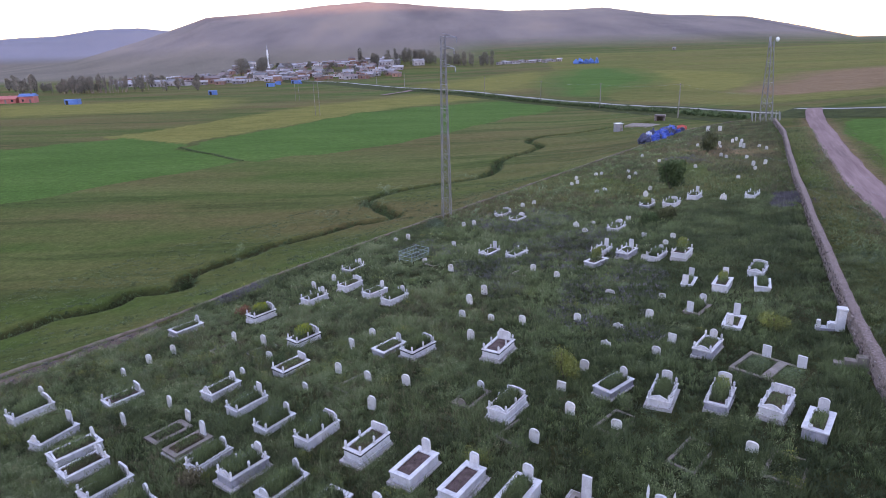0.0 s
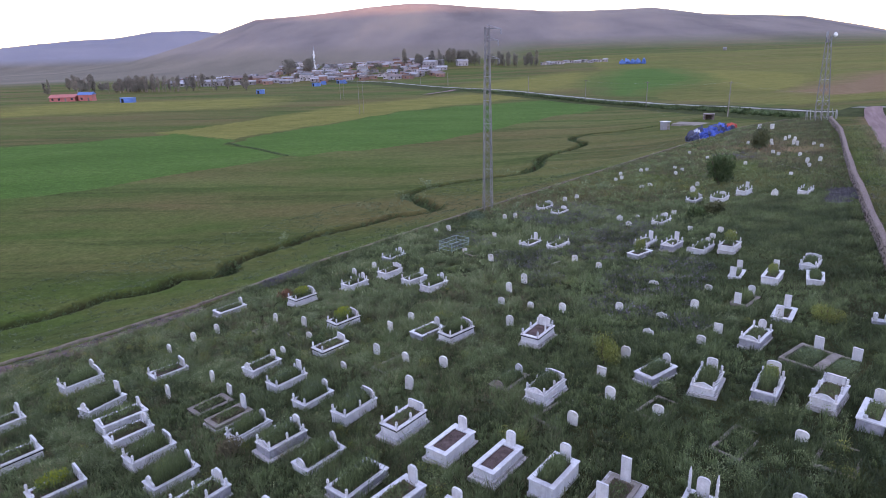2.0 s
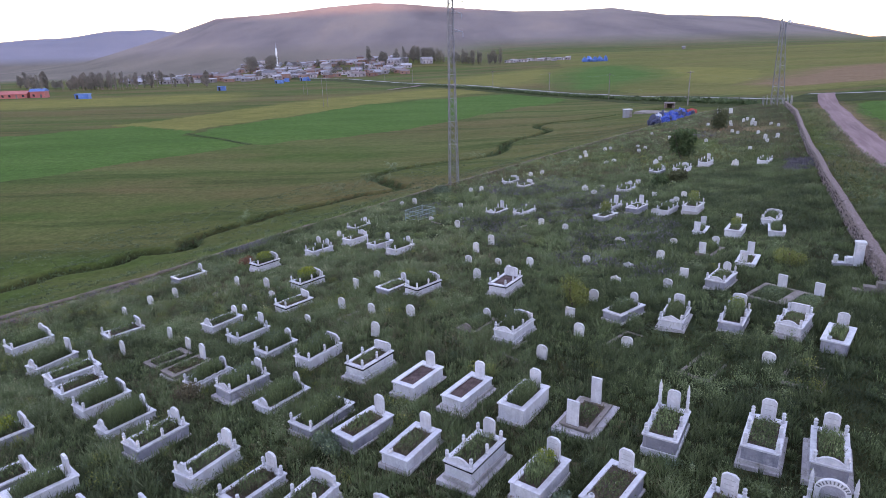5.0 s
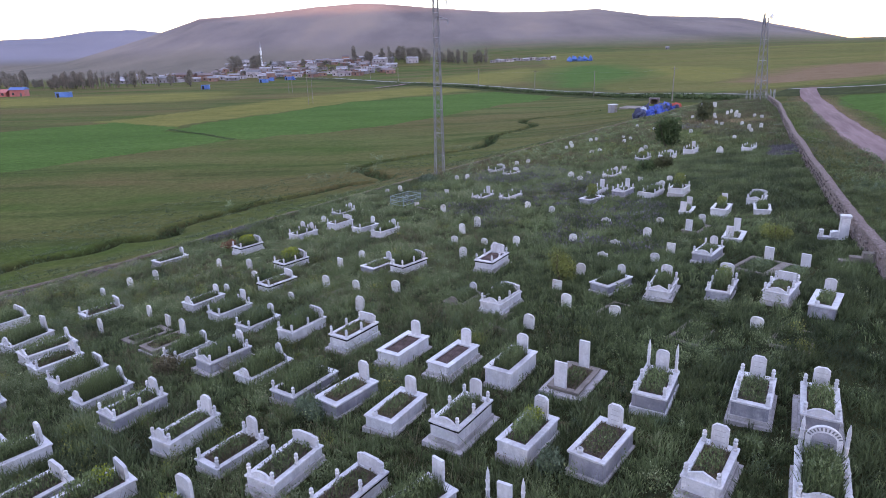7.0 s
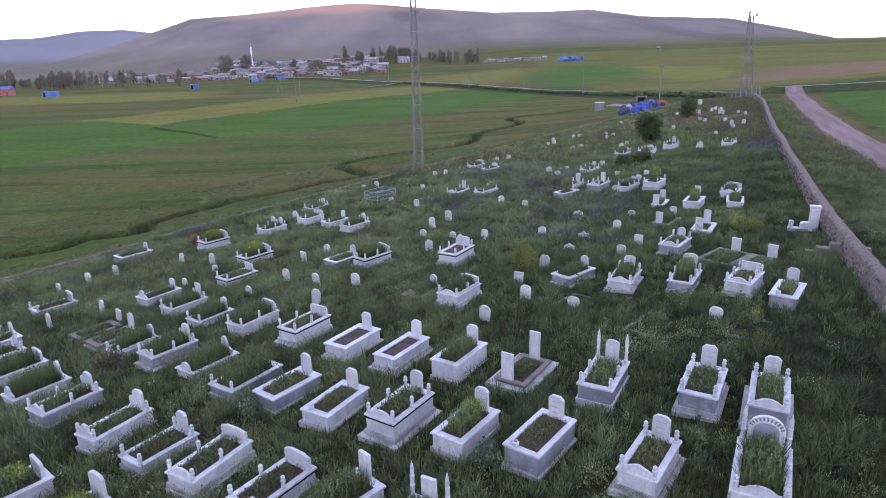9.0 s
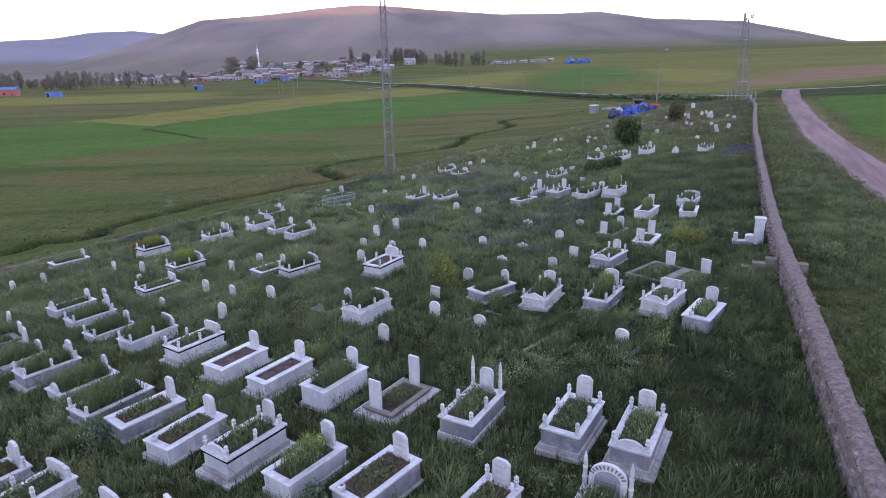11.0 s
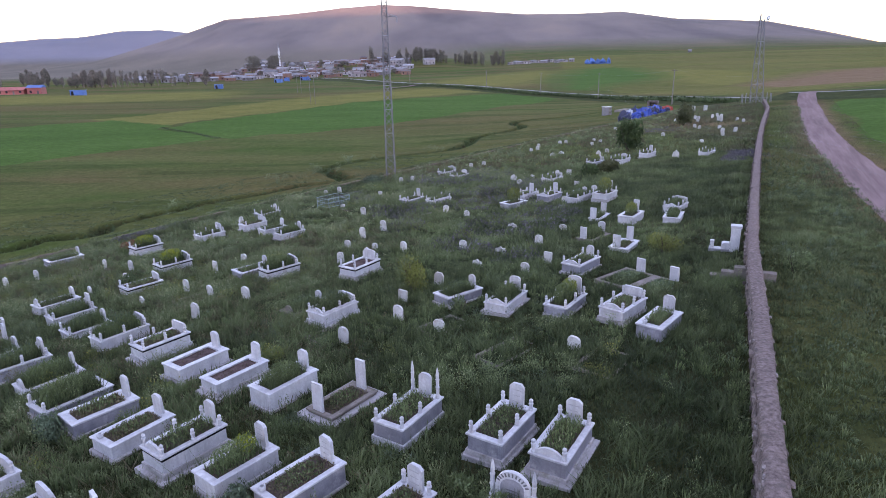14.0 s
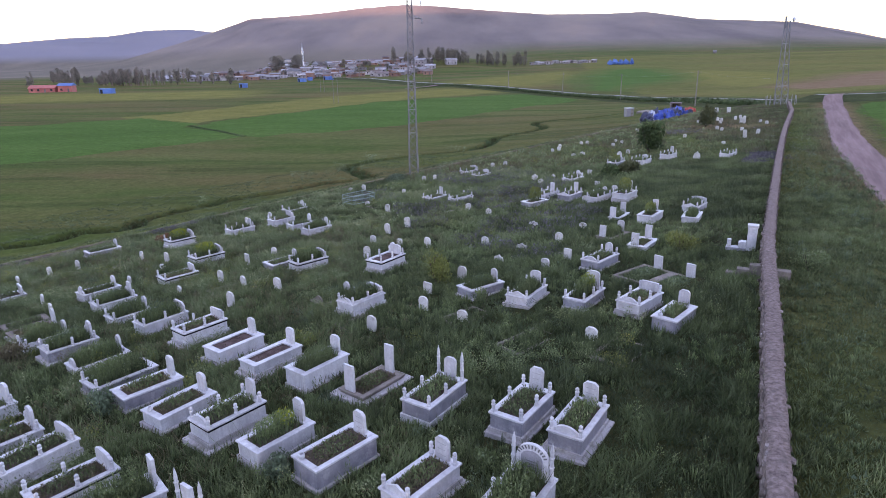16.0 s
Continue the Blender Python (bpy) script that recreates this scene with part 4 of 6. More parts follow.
grave(21.50, 39.62, -26, 1.98, 0.39, head=None, fill='weeds', ledge=.16, wide=0.96)
grave(1.24, 27.57, -37, 1.93, 0.13, head='round', fill='weeds', foot='round', panel='concrete', ledge=.14, head_high=.5)
# far rows
grave(12.39, 48.23, -47, 1.96, 0.43, head=None, fill='tall_yellow', panel='grey', ledge=.14, wide=0.99)
grave(13.58, 51.16, -40, 2.05, 0.43, head='flat', fill='dry', posts='six', wavy=True)
grave(15.31, 49.75, -39, 2.05, 0.52, head='flat', fill='dry', posts='six', foot='gable', panel='grey', plinth=0.08)
grave(17.29, 48.30, -39, 2.05, 0.43, head='round', fill='weeds', posts='six', wavy=True)
grave(19.14, 47.83, -37, 1.94, 0.66, head='flat', fill='tall_yellow', posts='four', wide=1.13)
grave(16.78, 58.29, -39, 2.05, 0.43, head='round', fill='grass', posts='six')
grave(22.48, 66.87, -39, 2.05, 0.43, head='gable', fill='tall_yellow', posts='four', panel='grey')
grave(24.95, 66.4, -38, 2.05, 0.52, head='gable', fill='grass', posts='six', wide=1.3)
grave(28.42, 68.90, -39, 2.05, 0.52, head='flat', fill='dry', posts='six', plinth=0.10)
grave(33.89, 66.88, -40, 2.05, 0.43, head=None, fill='grass', posts='six')
grave(4.22, 54.20, -38, 2.05, 0.35, head='flat', fill='dry', posts='four', foot='gable', panel='grey')
grave(6.54, 52.97, -41, 2.05, 0.35, head=None, fill='grass', posts='four', wavy=True)
grave(7.01, 70.02, -37, 2.05, 0.35, head='gable', fill='grass', posts='four')
grave(8.35, 67.18, -37, 2.05, 0.26, head='gable', fill='dry', posts='two')
# single headstones in the grass
headstone(-3.55, 62.61, 0.70, 'arch')
headstone(-4.81, 62.00, 0.55, 'arch')
headstone(1.08, 57.89, 0.60, 'flat')
headstone(2.36, 65.65, 0.70, 'arch')
headstone(3.48, 65.94, 0.65, 'arch')
headstone(-10.72, 48.85, 0.70, 'arch')
headstone(-9.31, 50.28, 0.70, 'arch')
headstone(3.00, 43.47, 0.85, 'arch')
headstone(1.82, 41.59, 0.85, 'arch')
headstone(1.21, 39.27, 0.55, 'arch')
headstone(3.07, 38.14, 0.45, 'arch')
headstone(4.94, 36.81, 0.75, 'arch')
headstone(1.56, 34.83, 0.85, 'clip')
headstone(8.77, 45.87, 0.60, 'arch')
headstone(7.27, 47.92, 0.65, 'arch')
headstone(0.65, 49.99, 0.65, 'arch')
headstone(-1.62, 53.57, 0.45, 'arch')
headstone(8.43, 36.72, 0.60, 'arch')
headstone(10.50, 34.87, 0.45, 'shell')
headstone(9.11, 32.40, 0.40, 'shell')
headstone(12.73, 35.98, 0.70, 'arch')
headstone(14.66, 39.20, 0.40, 'arch')
headstone(11.71, 41.31, 0.35, 'shell')
headstone(12.68, 31.95, 0.70, 'flat')
headstone(11.41, 30.75, 0.60, 'arch')
headstone(7.20, 29.44, 0.75, 'clip')
headstone(5.66, 27.55, 0.50, 'flat')
headstone(5.65, 25.35, 0.65, 'arch')
headstone(7.39, 23.82, 0.60, 'arch')
headstone(3.71, 23.40, 0.65, 'arch')
headstone(12.12, 21.46, 0.60, 'arch')
headstone(-14.21, 38.75, 0.80, 'arch')
headstone(-11.85, 37.54, 0.85, 'arch')
headstone(-5.76, 35.30, 0.85, 'flat')
headstone(-4.65, 36.97, 0.75, 'arch')
headstone(-6.09, 32.10, 0.75, 'arch')
headstone(-4.23, 30.66, 0.65, 'arch')
headstone(-2.10, 29.66, 0.75, 'arch')
headstone(-3.72, 27.49, 0.90, 'clip')
headstone(-7.69, 30.51, 0.45, 'clip')
headstone(-11.92, 33.18, 0.55, 'arch')
headstone(-10.80, 34.92, 0.70, 'arch')
headstone(-17.84, 37.56, 0.70, 'arch')
headstone(-18.87, 36.29, 0.70, 'arch')
headstone(-14.93, 29.98, 0.75, 'arch')
headstone(-16.65, 28.41, 0.85, 'arch')
headstone(-23.90, 33.10, 0.60, 'clip')
headstone(-19.63, 34.49, 0.70, 'arch')
headstone(-13.23, 28.23, 0.70, 'flat')
# small headstones of the far end
headstone(16.24, 48.17, 0.50, 'arch')
headstone(18.82, 61.42, 0.60, 'flat')
headstone(17.74, 60.76, 0.50, 'arch')
headstone(18.37, 54.91, 0.45, 'flat')
headstone(20.51, 53.61, 0.50, 'arch')
headstone(19.18, 51.68, 0.60, 'arch')
headstone(22.34, 61.55, 0.40, 'arch')
headstone(13.88, 58.89, 0.50, 'gable')
headstone(13.54, 61.21, 0.70, 'shell')
headstone(15.37, 61.70, 0.35, 'arch')
headstone(23.91, 71.96, 0.90, 'gable')
headstone(25.81, 76.08, 0.50, 'arch')
headstone(36.34, 88.78, 0.55, 'arch')
headstone(22.59, 90.34, 0.55, 'arch')
headstone(23.45, 90.55, 0.60, 'arch')
headstone(19.41, 88.87, 0.50, 'arch')
headstone(18.85, 85.52, 0.50, 'arch')
headstone(17.92, 84.74, 0.40, 'arch')
headstone(27.44, 90.95, 0.40, 'arch')
headstone(26.10, 85.88, 0.60, 'arch')
headstone(27.88, 88.86, 0.40, 'arch')
headstone(19.77, 78.10, 0.40, 'shell')
headstone(20.97, 79.14, 0.40, 'shell')
headstone(11.23, 74.51, 0.60, 'arch')
headstone(9.74, 73.61, 0.50, 'arch')
headstone(33.68, 104.36, 0.50, 'arch')
headstone(34.22, 97.65, 0.50, 'arch')
headstone(45.42, 110.86, 0.60, 'arch')
headstone(30.66, 66.69, 0.95, 'shell')
headstone(49.17, 112.26, 0.70, 'arch')
headstone(49.00, 110.25, 0.70, 'arch')
headstone(43.84, 97.64, 0.70, 'arch')
headstone(43.75, 95.60, 0.50, 'arch')
headstone(51.83, 111.54, 0.80, 'arch')
headstone(53.33, 113.32, 0.80, 'arch')
headstone(52.52, 109.62, 0.90, 'arch')
headstone(47.56, 106.65, 0.60, 'arch')
headstone(50.08, 104.80, 1.00, 'flat')
headstone(50.18, 103.77, 0.90, 'flat')
headstone(45.63, 93.07, 0.60, 'arch')
headstone(43.08, 85.77, 0.90, 'arch')
headstone(44.99, 86.33, 0.80, 'arch')
headstone(41.97, 82.94, 0.60, 'arch')
headstone(37.66, 78.38, 0.40, 'arch')
headstone(51.85, 99.64, 0.50, 'arch')
headstone(52.29, 102.89, 0.50, 'arch')
headstone(55.89, 131.79, 1.20, 'flat')
headstone(57.84, 130.65, 1.20, 'flat')

# ---- walls, kerb, tracks
def along(line, every):
    """Points every so many metres along a chain, each with its direction."""
    out = []
    for (ax, ay), (bx, by) in zip(line, line[1:]):
        d = math.hypot(bx - ax, by - ay)
        n = max(1, round(d / every))
        out += [(ax + (bx - ax) * k / n, ay + (by - ay) * k / n, (bx - ax) / d, (by - ay) / d) for k in range(n)]
    out.append((*line[-1], out[-1][2], out[-1][3]))
    return out


def sweep(name, line, every, section, mat, rough=0.0, seed=1, lift=None, ragged=0.0, drape=False, climb=0.0, wobble=0.0):
    """A run with a constant section (across, up), its lower edge on the ground."""
    rs = np.random.RandomState(seed)
    pts = along(line, every)
    px, py = np.array([p[0] for p in pts]), np.array([p[1] for p in pts])
    dx, dy = np.array([p[2] for p in pts]), np.array([p[3] for p in pts])
    for _ in range(3):
        dx[1:-1], dy[1:-1] = (dx[:-2] + dx[1:-1] + dx[2:]) / 3, (dy[:-2] + dy[1:-1] + dy[2:]) / 3
    base = land(px, py) if lift is None else land(px, py) + lift
    v = np.zeros((len(pts), len(section), 3))
    for k, (across, up) in enumerate(section):
        off = across + rough * rs.normal(0, 1, len(pts)) + wobble * 2 * (lattice(px + 3 * across, py, 0.8, seed + 40 + k) - 0.5)
        if k in (0, len(section) - 1):
            off = off + ragged * np.sign(across) * (lattice(px * 1.3, py, 1.7, seed + k) + lattice(px, py, 6.0, seed + k) - 1.0)
        v[:, k, 0], v[:, k, 1] = px + dy * off, py - dx * off
        if drape:
            base = land(v[:, k, 0], v[:, k, 1]) + climb * step(len(pts) * 0.9, len(pts) - 4, np.arange(len(pts)))
        v[:, k, 2] = base + up + rough * 0.7 * rs.normal(0, 1, len(pts)) + wobble * 0.4 * (lattice(px, py + 5 * across, 1.1, seed + 60 + k) - 0.5)
    n = len(section)
    idx = np.arange(len(pts) * n).reshape(len(pts), n)
    f = np.stack([idx[:-1, :-1], idx[1:, :-1], idx[1:, 1:], idx[:-1, 1:]], -1).reshape(-1, 4)
    me = quick_mesh(name, v.reshape(-1, 3), f, smooth=drape or wobble > 0)
    me.materials.append(mat)
    return new(name, me)


WALL_HIGH = 0.97
wall = sweep("wall_east", WALL, 0.14, [(-0.29, -0.4), (-0.27, 0.3), (-0.25, 0.8), (-0.245, WALL_HIGH - 0.05), (-0.2, WALL_HIGH), (-0.07, WALL_HIGH + 0.025), (0.07, WALL_HIGH + 0.025), (0.2, WALL_HIGH), (0.245, WALL_HIGH - 0.05), (0.25, 0.8), (0.27, 0.3), (0.29, -0.4)], MORTAR, 0.005, 2, wobble=0.035)
tagged(wall, "rubble stone boundary wall with a rough mortar cap", "wall", kind="structure")
kerb = sweep("wall_west", KERB, 0.5, [(-0.17, -0.5), (-0.16, 0.07), (-0.11, 0.14), (0.11, 0.15), (0.16, 0.07), (0.17, -0.4)], KERB_STONE, 0.025, 3, wobble=0.05)
tagged(kerb, "low crumbling stone kerb wall along the meadow", "wall", kind="structure")

inner = [(x + 1.05, y - 0.85) for x, y in KERB[1:4]]
strip_ = sweep("earth_strip", inner, 0.5, [(-1.0, 0.0), (-0.6, 0.06), (0.0, 0.1), (0.6, 0.06), (1.0, 0.0)], EARTH, 0.015, 8, ragged=0.5, drape=True)
tagged(strip_, "bare brown earth strip inside the kerb", "earth", kind="structure")

# stones of the wall: the nearest stretch as single stones, the rest in one piece
rs = np.random.RandomState(11)
ROCKS = []
for k in range(7):
    bm = bmesh.new()
    bmesh.ops.create_icosphere(bm, subdivisions=1, radius=0.5)
    for vert in bm.verts:
        vert.co = Vector((np.clip(vert.co.x * 1.5, -0.5, 0.5), np.clip(vert.co.y * 1.5, -0.5, 0.5), np.clip(vert.co.z * 1.5, -0.5, 0.5))) * rs.uniform(0.86, 1.06)
    ROCKS.append(done("stone", bm, RUBBLE))
pieces = [(x, y, dx, dy, side, course) for x, y, dx, dy in along(WALL, 0.36) if y > 8 for side in (-1, 1) for course in range(4)]
single, rest = [], []
for p in pieces:
    x, y, dx, dy, side, course = p
    if rs.rand() < (0.45 if course == 3 else 0.22):
        continue
    size = (rs.uniform(0.10, 0.17), rs.uniform(0.22, 0.40), rs.uniform(0.14, 0.24))
    across = side * ((0.245, 0.235, 0.222, 0.2)[course] + rs.normal(0, 0.012))
    up = (0.12, 0.36, 0.60, 0.87)[course] + rs.normal(0, 0.03)
    if course == 3:
        size = (rs.uniform(0.10, 0.2), size[1] * 0.8, rs.uniform(0.08, 0.13))
    sx, sy = x + dy * across + dx * rs.uniform(-0.1, 0.1), y - dx * across + dy * rs.uniform(-0.1, 0.1)
    m = pose(sx, sy, float(land(x, y)) + up, rs.uniform(-12, 12), rs.uniform(-12, 12), math.degrees(math.atan2(-dx, dy)) + rs.uniform(-10, 10)) @ Matrix.Diagonal((*size, 1))
    near = 12 < y < 34 and course >= 1 and (side < 0 or course == 3) and len(single) < 300
    (single if near else rest).append((m, ROCKS[rs.randint(7)]))
for m, me in single:
    link("stone", me, wall, m=m)
cos, faces, base = [], [], 0
for m, me in rest:
    a = np.array([v.co for v in me.vertices])
    mm = np.array(m)
    cos.append(a @ mm[:3, :3].T + mm[:3, 3])
    faces.append(np.array([p.vertices[:] for p in me.polygons]) + base)
    base += len(a)
me = quick_mesh("rubble", np.concatenate(cos), np.concatenate(faces))
me.materials.append(RUBBLE)
tagged(link("rubble", me, wall), "many small rubble stones", kind="stuff")

track = sweep("track", TRACK, 1.6, [(-1.7, 0.0), (-1.4, 0.06), (-0.8, 0.04), (0.0, 0.085), (0.8, 0.04), (1.4, 0.06), (1.7, 0.0)], GRAVEL, 0.0, 4, ragged=0.22, drape=True, climb=0.95)
tagged(track, "unpaved pale gravel track along the wall", "road", kind="structure")
road = sweep("road", ROAD, 6.0, [(-1.9, 0.92), (0, 0.98), (1.9, 0.92)], ASPHALT, 0.0, 5)
tagged(road, "narrow pale asphalt road to the village", "road", kind="structure")
bank = sweep("embankment", ROAD, 6.0, [(-14, 0.06), (-11, 0.12), (-7.5, 0.3), (-3.3, 0.9), (3.3, 0.9), (8, -0.5)], BANK, 0.0, 6, drape=True)
tagged(bank, "grassy road embankment", "embankment", kind="structure")
link_road = sweep("road_branch", [(-14, 412), (-20, 385), (-32, 360)], 4.0, [(-1.8, 0.5), (1.8, 0.5)], GRAVEL, 0.0, 7)
tagged(link_road, "short dirt ramp down from the road", "road", kind="structure")

# stile of three steps on each side of the wall
steps = thing("stone_steps", 20.85, 27.3, None, -23, "worn stone steps climbing over the wall", "steps")
for x0, x1, top in ((-1.75, -1.3, 0.14), (-1.3, -0.8, 0.34), (-0.8, -0.3, 0.58), (0.3, 0.85, 0.45)):
    part("step", block(x0, x1, -0.2, 0.2, -0.5, top, 0.02), CONCRETE, steps)

# white memorial fountain at the wall
font = thing("fountain", 22.0, 31.95, None, -23, "white painted stone fountain with a tall pillar and low troughs", "fountain")
part("pillar", block(-0.24, 0.2, -0.2, 0.2, -0.3, 1.22, 0.02), MARBLE, font)
part("cap", block(-0.28, 0.24, -0.24, 0.24, 1.22, 1.36, 0.02), MARBLE, font)
part("trough", block(-1.2, -0.25, -0.24, 0.24, -0.3, 0.12, 0.02), GREY_MARBLE, font, "grey stone trough")
part("trough_wall", block(-0.62, -0.54, -0.22, 0.22, 0.12, 0.4, 0.01), MARBLE, font)
part("low_post", block(-1.16, -0.96, -0.13, 0.13, 0.12, 0.5, 0.02), MARBLE, font)
part("step_block", block(-0.54, -0.25, -0.2, 0.2, 0.12, 0.45, 0.02), MARBLE, font)

# two graves in one low concrete frame, each with an upright slab
plot = thing("double_plot", 16.3, 27.9, None, -49, "flat double grave plot edged with low concrete kerbs", "grave")
FOOTPRINTS.append((16.3, 27.9, -49, 1.6, 1.15))
for x0, x1, y0, y1 in ((-1.7, 1.7, -1.25, -1.05), (-1.7, 1.7, 1.05, 1.25), (-1.7, -1.5, -1.05, 1.05), (1.5, 1.7, -1.05, 1.05), (-0.22, 0.22, -1.05, 1.05)):
    part("kerb", block(x0, x1, y0, y1, -0.3, 0.07, 0.015), CONCRETE, plot)
for px in (-0.85, 0.85):
    part("headstone", slab([(-0.21, -0.2), (0.21, -0.2), (0.21, 0.62), (-0.21, 0.62)], 0.1), MARBLE, plot, m=pose(px, 1.14, 0.1, 2))
    tagged(link("greenery", fill_mesh("weeds", 1), plot, "low weeds", pose(px, 0, -0.05) @ Matrix.Diagonal((1.6, 1.2, 0.7, 1))), kind="stuff")

# low frames almost lost in the grass
for fx, fy, yaw, w, l in ((3.3, 24.2, -45, 1.5, 2.1), (-4.9, 30.6, -45, 1.2, 2.2), (7.5, 24.3, -45, 1.2, 2.0), (9.8, 21.6, -45, 1.2, 2.3), (12.9, 20.3, -40, 1.4, 2.0), (6.6, 48.0, -45, 1.3, 2.2), (-0.5, 53, -50, 1.2, 2.0), (12.6, 32.2, -45, 1.2, 2.0), (-14.3, 37.6, -45, 1.1, 2.0), (-11.6, 36.6, -48, 1.2, 2.0)):
    f = thing("sunken_grave", fx, fy, None, yaw, "sunken concrete grave kerb overgrown with grass", "grave", "sunken grave kerbs")
    for x0, x1, y0, y1 in ((-w / 2, w / 2, -l / 2, -l / 2 + 0.14), (-w / 2, w / 2, l / 2 - 0.14, l / 2), (-w / 2, -w / 2 + 0.14, -l / 2 + 0.14, l / 2 - 0.14), (w / 2 - 0.14, w / 2, -l / 2 + 0.14, l / 2 - 0.14)):
        part("kerb", block(x0, x1, y0, y1, -0.3, 0.05, 0.015), CONCRETE, f)

# iron railing round one grave
rail = thing("railing", -2.65, 54.9, None, -38, "pale green iron railing round an old grave", "railing")
for sx in (-0.75, 0.75):
    for sy in (-1.2, 1.2):
        part("post", bar((sx, sy, -0.2), (sx, sy, 1.0), 0.07), IRON_GREEN, rail)
for z in (0.25, 0.6, 0.95):
    for s in (-1, 1):
        part("rail", bar((0.75 * s, -1.2, z), (0.75 * s, 1.2, z), 0.045), IRON_GREEN, rail)
        part("rail", bar((-0.75, 1.2 * s, z), (0.75, 1.2 * s, z), 0.045), IRON_GREEN, rail)
for k in range(11):
    for s in (-1, 1):
        part("baluster", bar((0.75 * s, -1.05 + 0.21 * k, 0.25), (0.75 * s, -1.05 + 0.21 * k, 0.95), 0.025), IRON_GREEN, rail)


# ---- masts, poles, wires
def lattice_mast(name, x, y, yaw, levels, leg, brace, label, cross=False):
    """A square lattice mast; levels: (height, half width), bottom to top."""
    mast = thing(name, x, y, None, yaw, label, "pylon")
    corners = ((-1, -1), (1, -1), (1, 1), (-1, 1))
    for sx, sy in corners:
        bm = bmesh.new()
        loops = [[bm.verts.new((sx * w + leg / 2 * a, sy * w + leg / 2 * b, z)) for a, b in corners] for z, w in levels]
        for lower, upper in zip(loops, loops[1:]):
            for n in range(4):
                bm.faces.new((lower[n], lower[(n + 1) % 4], upper[(n + 1) % 4], upper[n]))
        bm.faces.new(loops[0][::-1]), bm.faces.new(loops[-1])
        part("leg", bm, MAST_STEEL, mast)
    for k, ((z0, w0), (z1, w1)) in enumerate(zip(levels, levels[1:])):
        for n in range(4):
            (ax, ay), (bx, by) = corners[n], corners[(n + 1) % 4]
            a, b = ((ax, ay), (bx, by)) if (k + n) % 2 else ((bx, by), (ax, ay))
            part("brace", bar((a[0] * w0, a[1] * w0, z0), (b[0] * w1, b[1] * w1, z1), brace), MAST_STEEL, mast)
            if cross:
                part("brace", bar((b[0] * w0, b[1] * w0, z0), (a[0] * w1, a[1] * w1, z1), brace), MAST_STEEL, mast)
            if k % 3 == 0:
                part("cross_bar", bar((ax * w0, ay * w0, z0), (bx * w0, by * w0, z0), brace), STEEL, mast)
    return mast


PYLON_TOP = 20.3
pylon = lattice_mast("lattice_pylon", 0.6, 72.3, 12, [(-0.4 + (PYLON_TOP + 0.4) * k / 24, 0.50 - 0.27 * k / 24) for k in range(25)], 0.085, 0.04, "tall galvanised steel lattice power pylon behind the kerb", True)
for z, reach in ((PYLON_TOP - 0.1, 1.5), (PYLON_TOP - 1.3, 1.2), (PYLON_TOP - 3.2, 1.3)):
    bm = bar((0, 0, z), (reach, -0.2, z - 0.1), 0.09)
    bar((0, 0, z + 0.35), (reach, -0.2, z - 0.1), 0.06, bm)
    part("crossarm", bm, STEEL, pylon)
    part("insulator", turned([(0.03, -0.55), (0.07, -0.5), (0.03, -0.44), (0.07, -0.36), (0.03, -0.3), (0.07, -0.22), (0.03, 0.0)], 8, at=(reach, -0.2, z - 0.1)), GREY_MARBLE, pylon)

mast = lattice_mast("cell_mast", 73.2, 142.6, 20, [(-0.4 + 1.45 * k, 0.98 - 0.055 * k) for k in range(13)], 0.13, 0.06, "grey steel lattice phone mast with antenna panels", True)
mast.matrix_basis = mast.matrix_basis @ pose(0, 0, 0, 0.4, -4.0, 0)
for px, py, z in ((-0.75, -0.3, 17.0), (0.1, -0.85, 16.0), (0.0, 0.8, 16.8)):
    part("antenna_panel", block(px * 0.7 - 0.13, px * 0.7 + 0.13, py * 0.7 - 0.08, py * 0.7 + 0.08, z - 1.1, z + 1.1, 0.03), TIN, mast, "white antenna panel")
dish = bmesh.new()
bmesh.ops.create_cone(dish, cap_ends=True, segments=16, radius1=0.5, radius2=0.32, depth=0.3, matrix=Matrix.Translation((1.25, -0.5, 17.3)) @ Matrix.Rotation(math.pi / 2, 4, "X"))
part("dish", dish, WHITE_PAINT, mast, "white microwave dish")
part("arm", bar((0.5, -0.3, 17.3), (1.3, -0.4, 17.3), 0.08), STEEL, mast)
for k in range(16):
    a = 2 * math.pi * k / 16
    part("fence_post", bar((2.9 * math.cos(a), 2.9 * math.sin(a), -0.6), (2.9 * math.cos(a), 2.9 * math.sin(a), 1.9), 0.14), STEEL, mast, "fence post")


def utility_pole(x, y, h, label, arm=True, z=None):
    p = thing("utility_pole", x, y, z, -30, label, "pole", "poles along the road")
    thick = 1.0 if arm else 0.55
    part("shaft", turned([(0.17 * thick, -0.6), (0.15 * thick, h * 0.5), (0.11 * thick, h)], 8), CONCRETE, p)
    if arm:
        part("crossarm", block(-0.8, 0.8, -0.06, 0.06, h - 0.5, h - 0.36), TIMBER, p)
    return p


for x, y, h in ((68.5, 183, 9.6), (60.7, 242, 9.6), (44.5, 281, 9.6), (23.4, 328, 9.6), (-22.8, 436, 9.6), (-44.7, 471, 9.6), (-96, 570, 9.6)):
    utility_pole(x, y, h, "pale concrete utility pole beside the road")
for x, y, h in ((-47.6, 247, 13), (-46.0, 247.5, 13), (-76.2, 344, 15), (-74.4, 344.6, 15)):
    utility_pole(x, y, h, "slender grey twin power pole in the field", False)


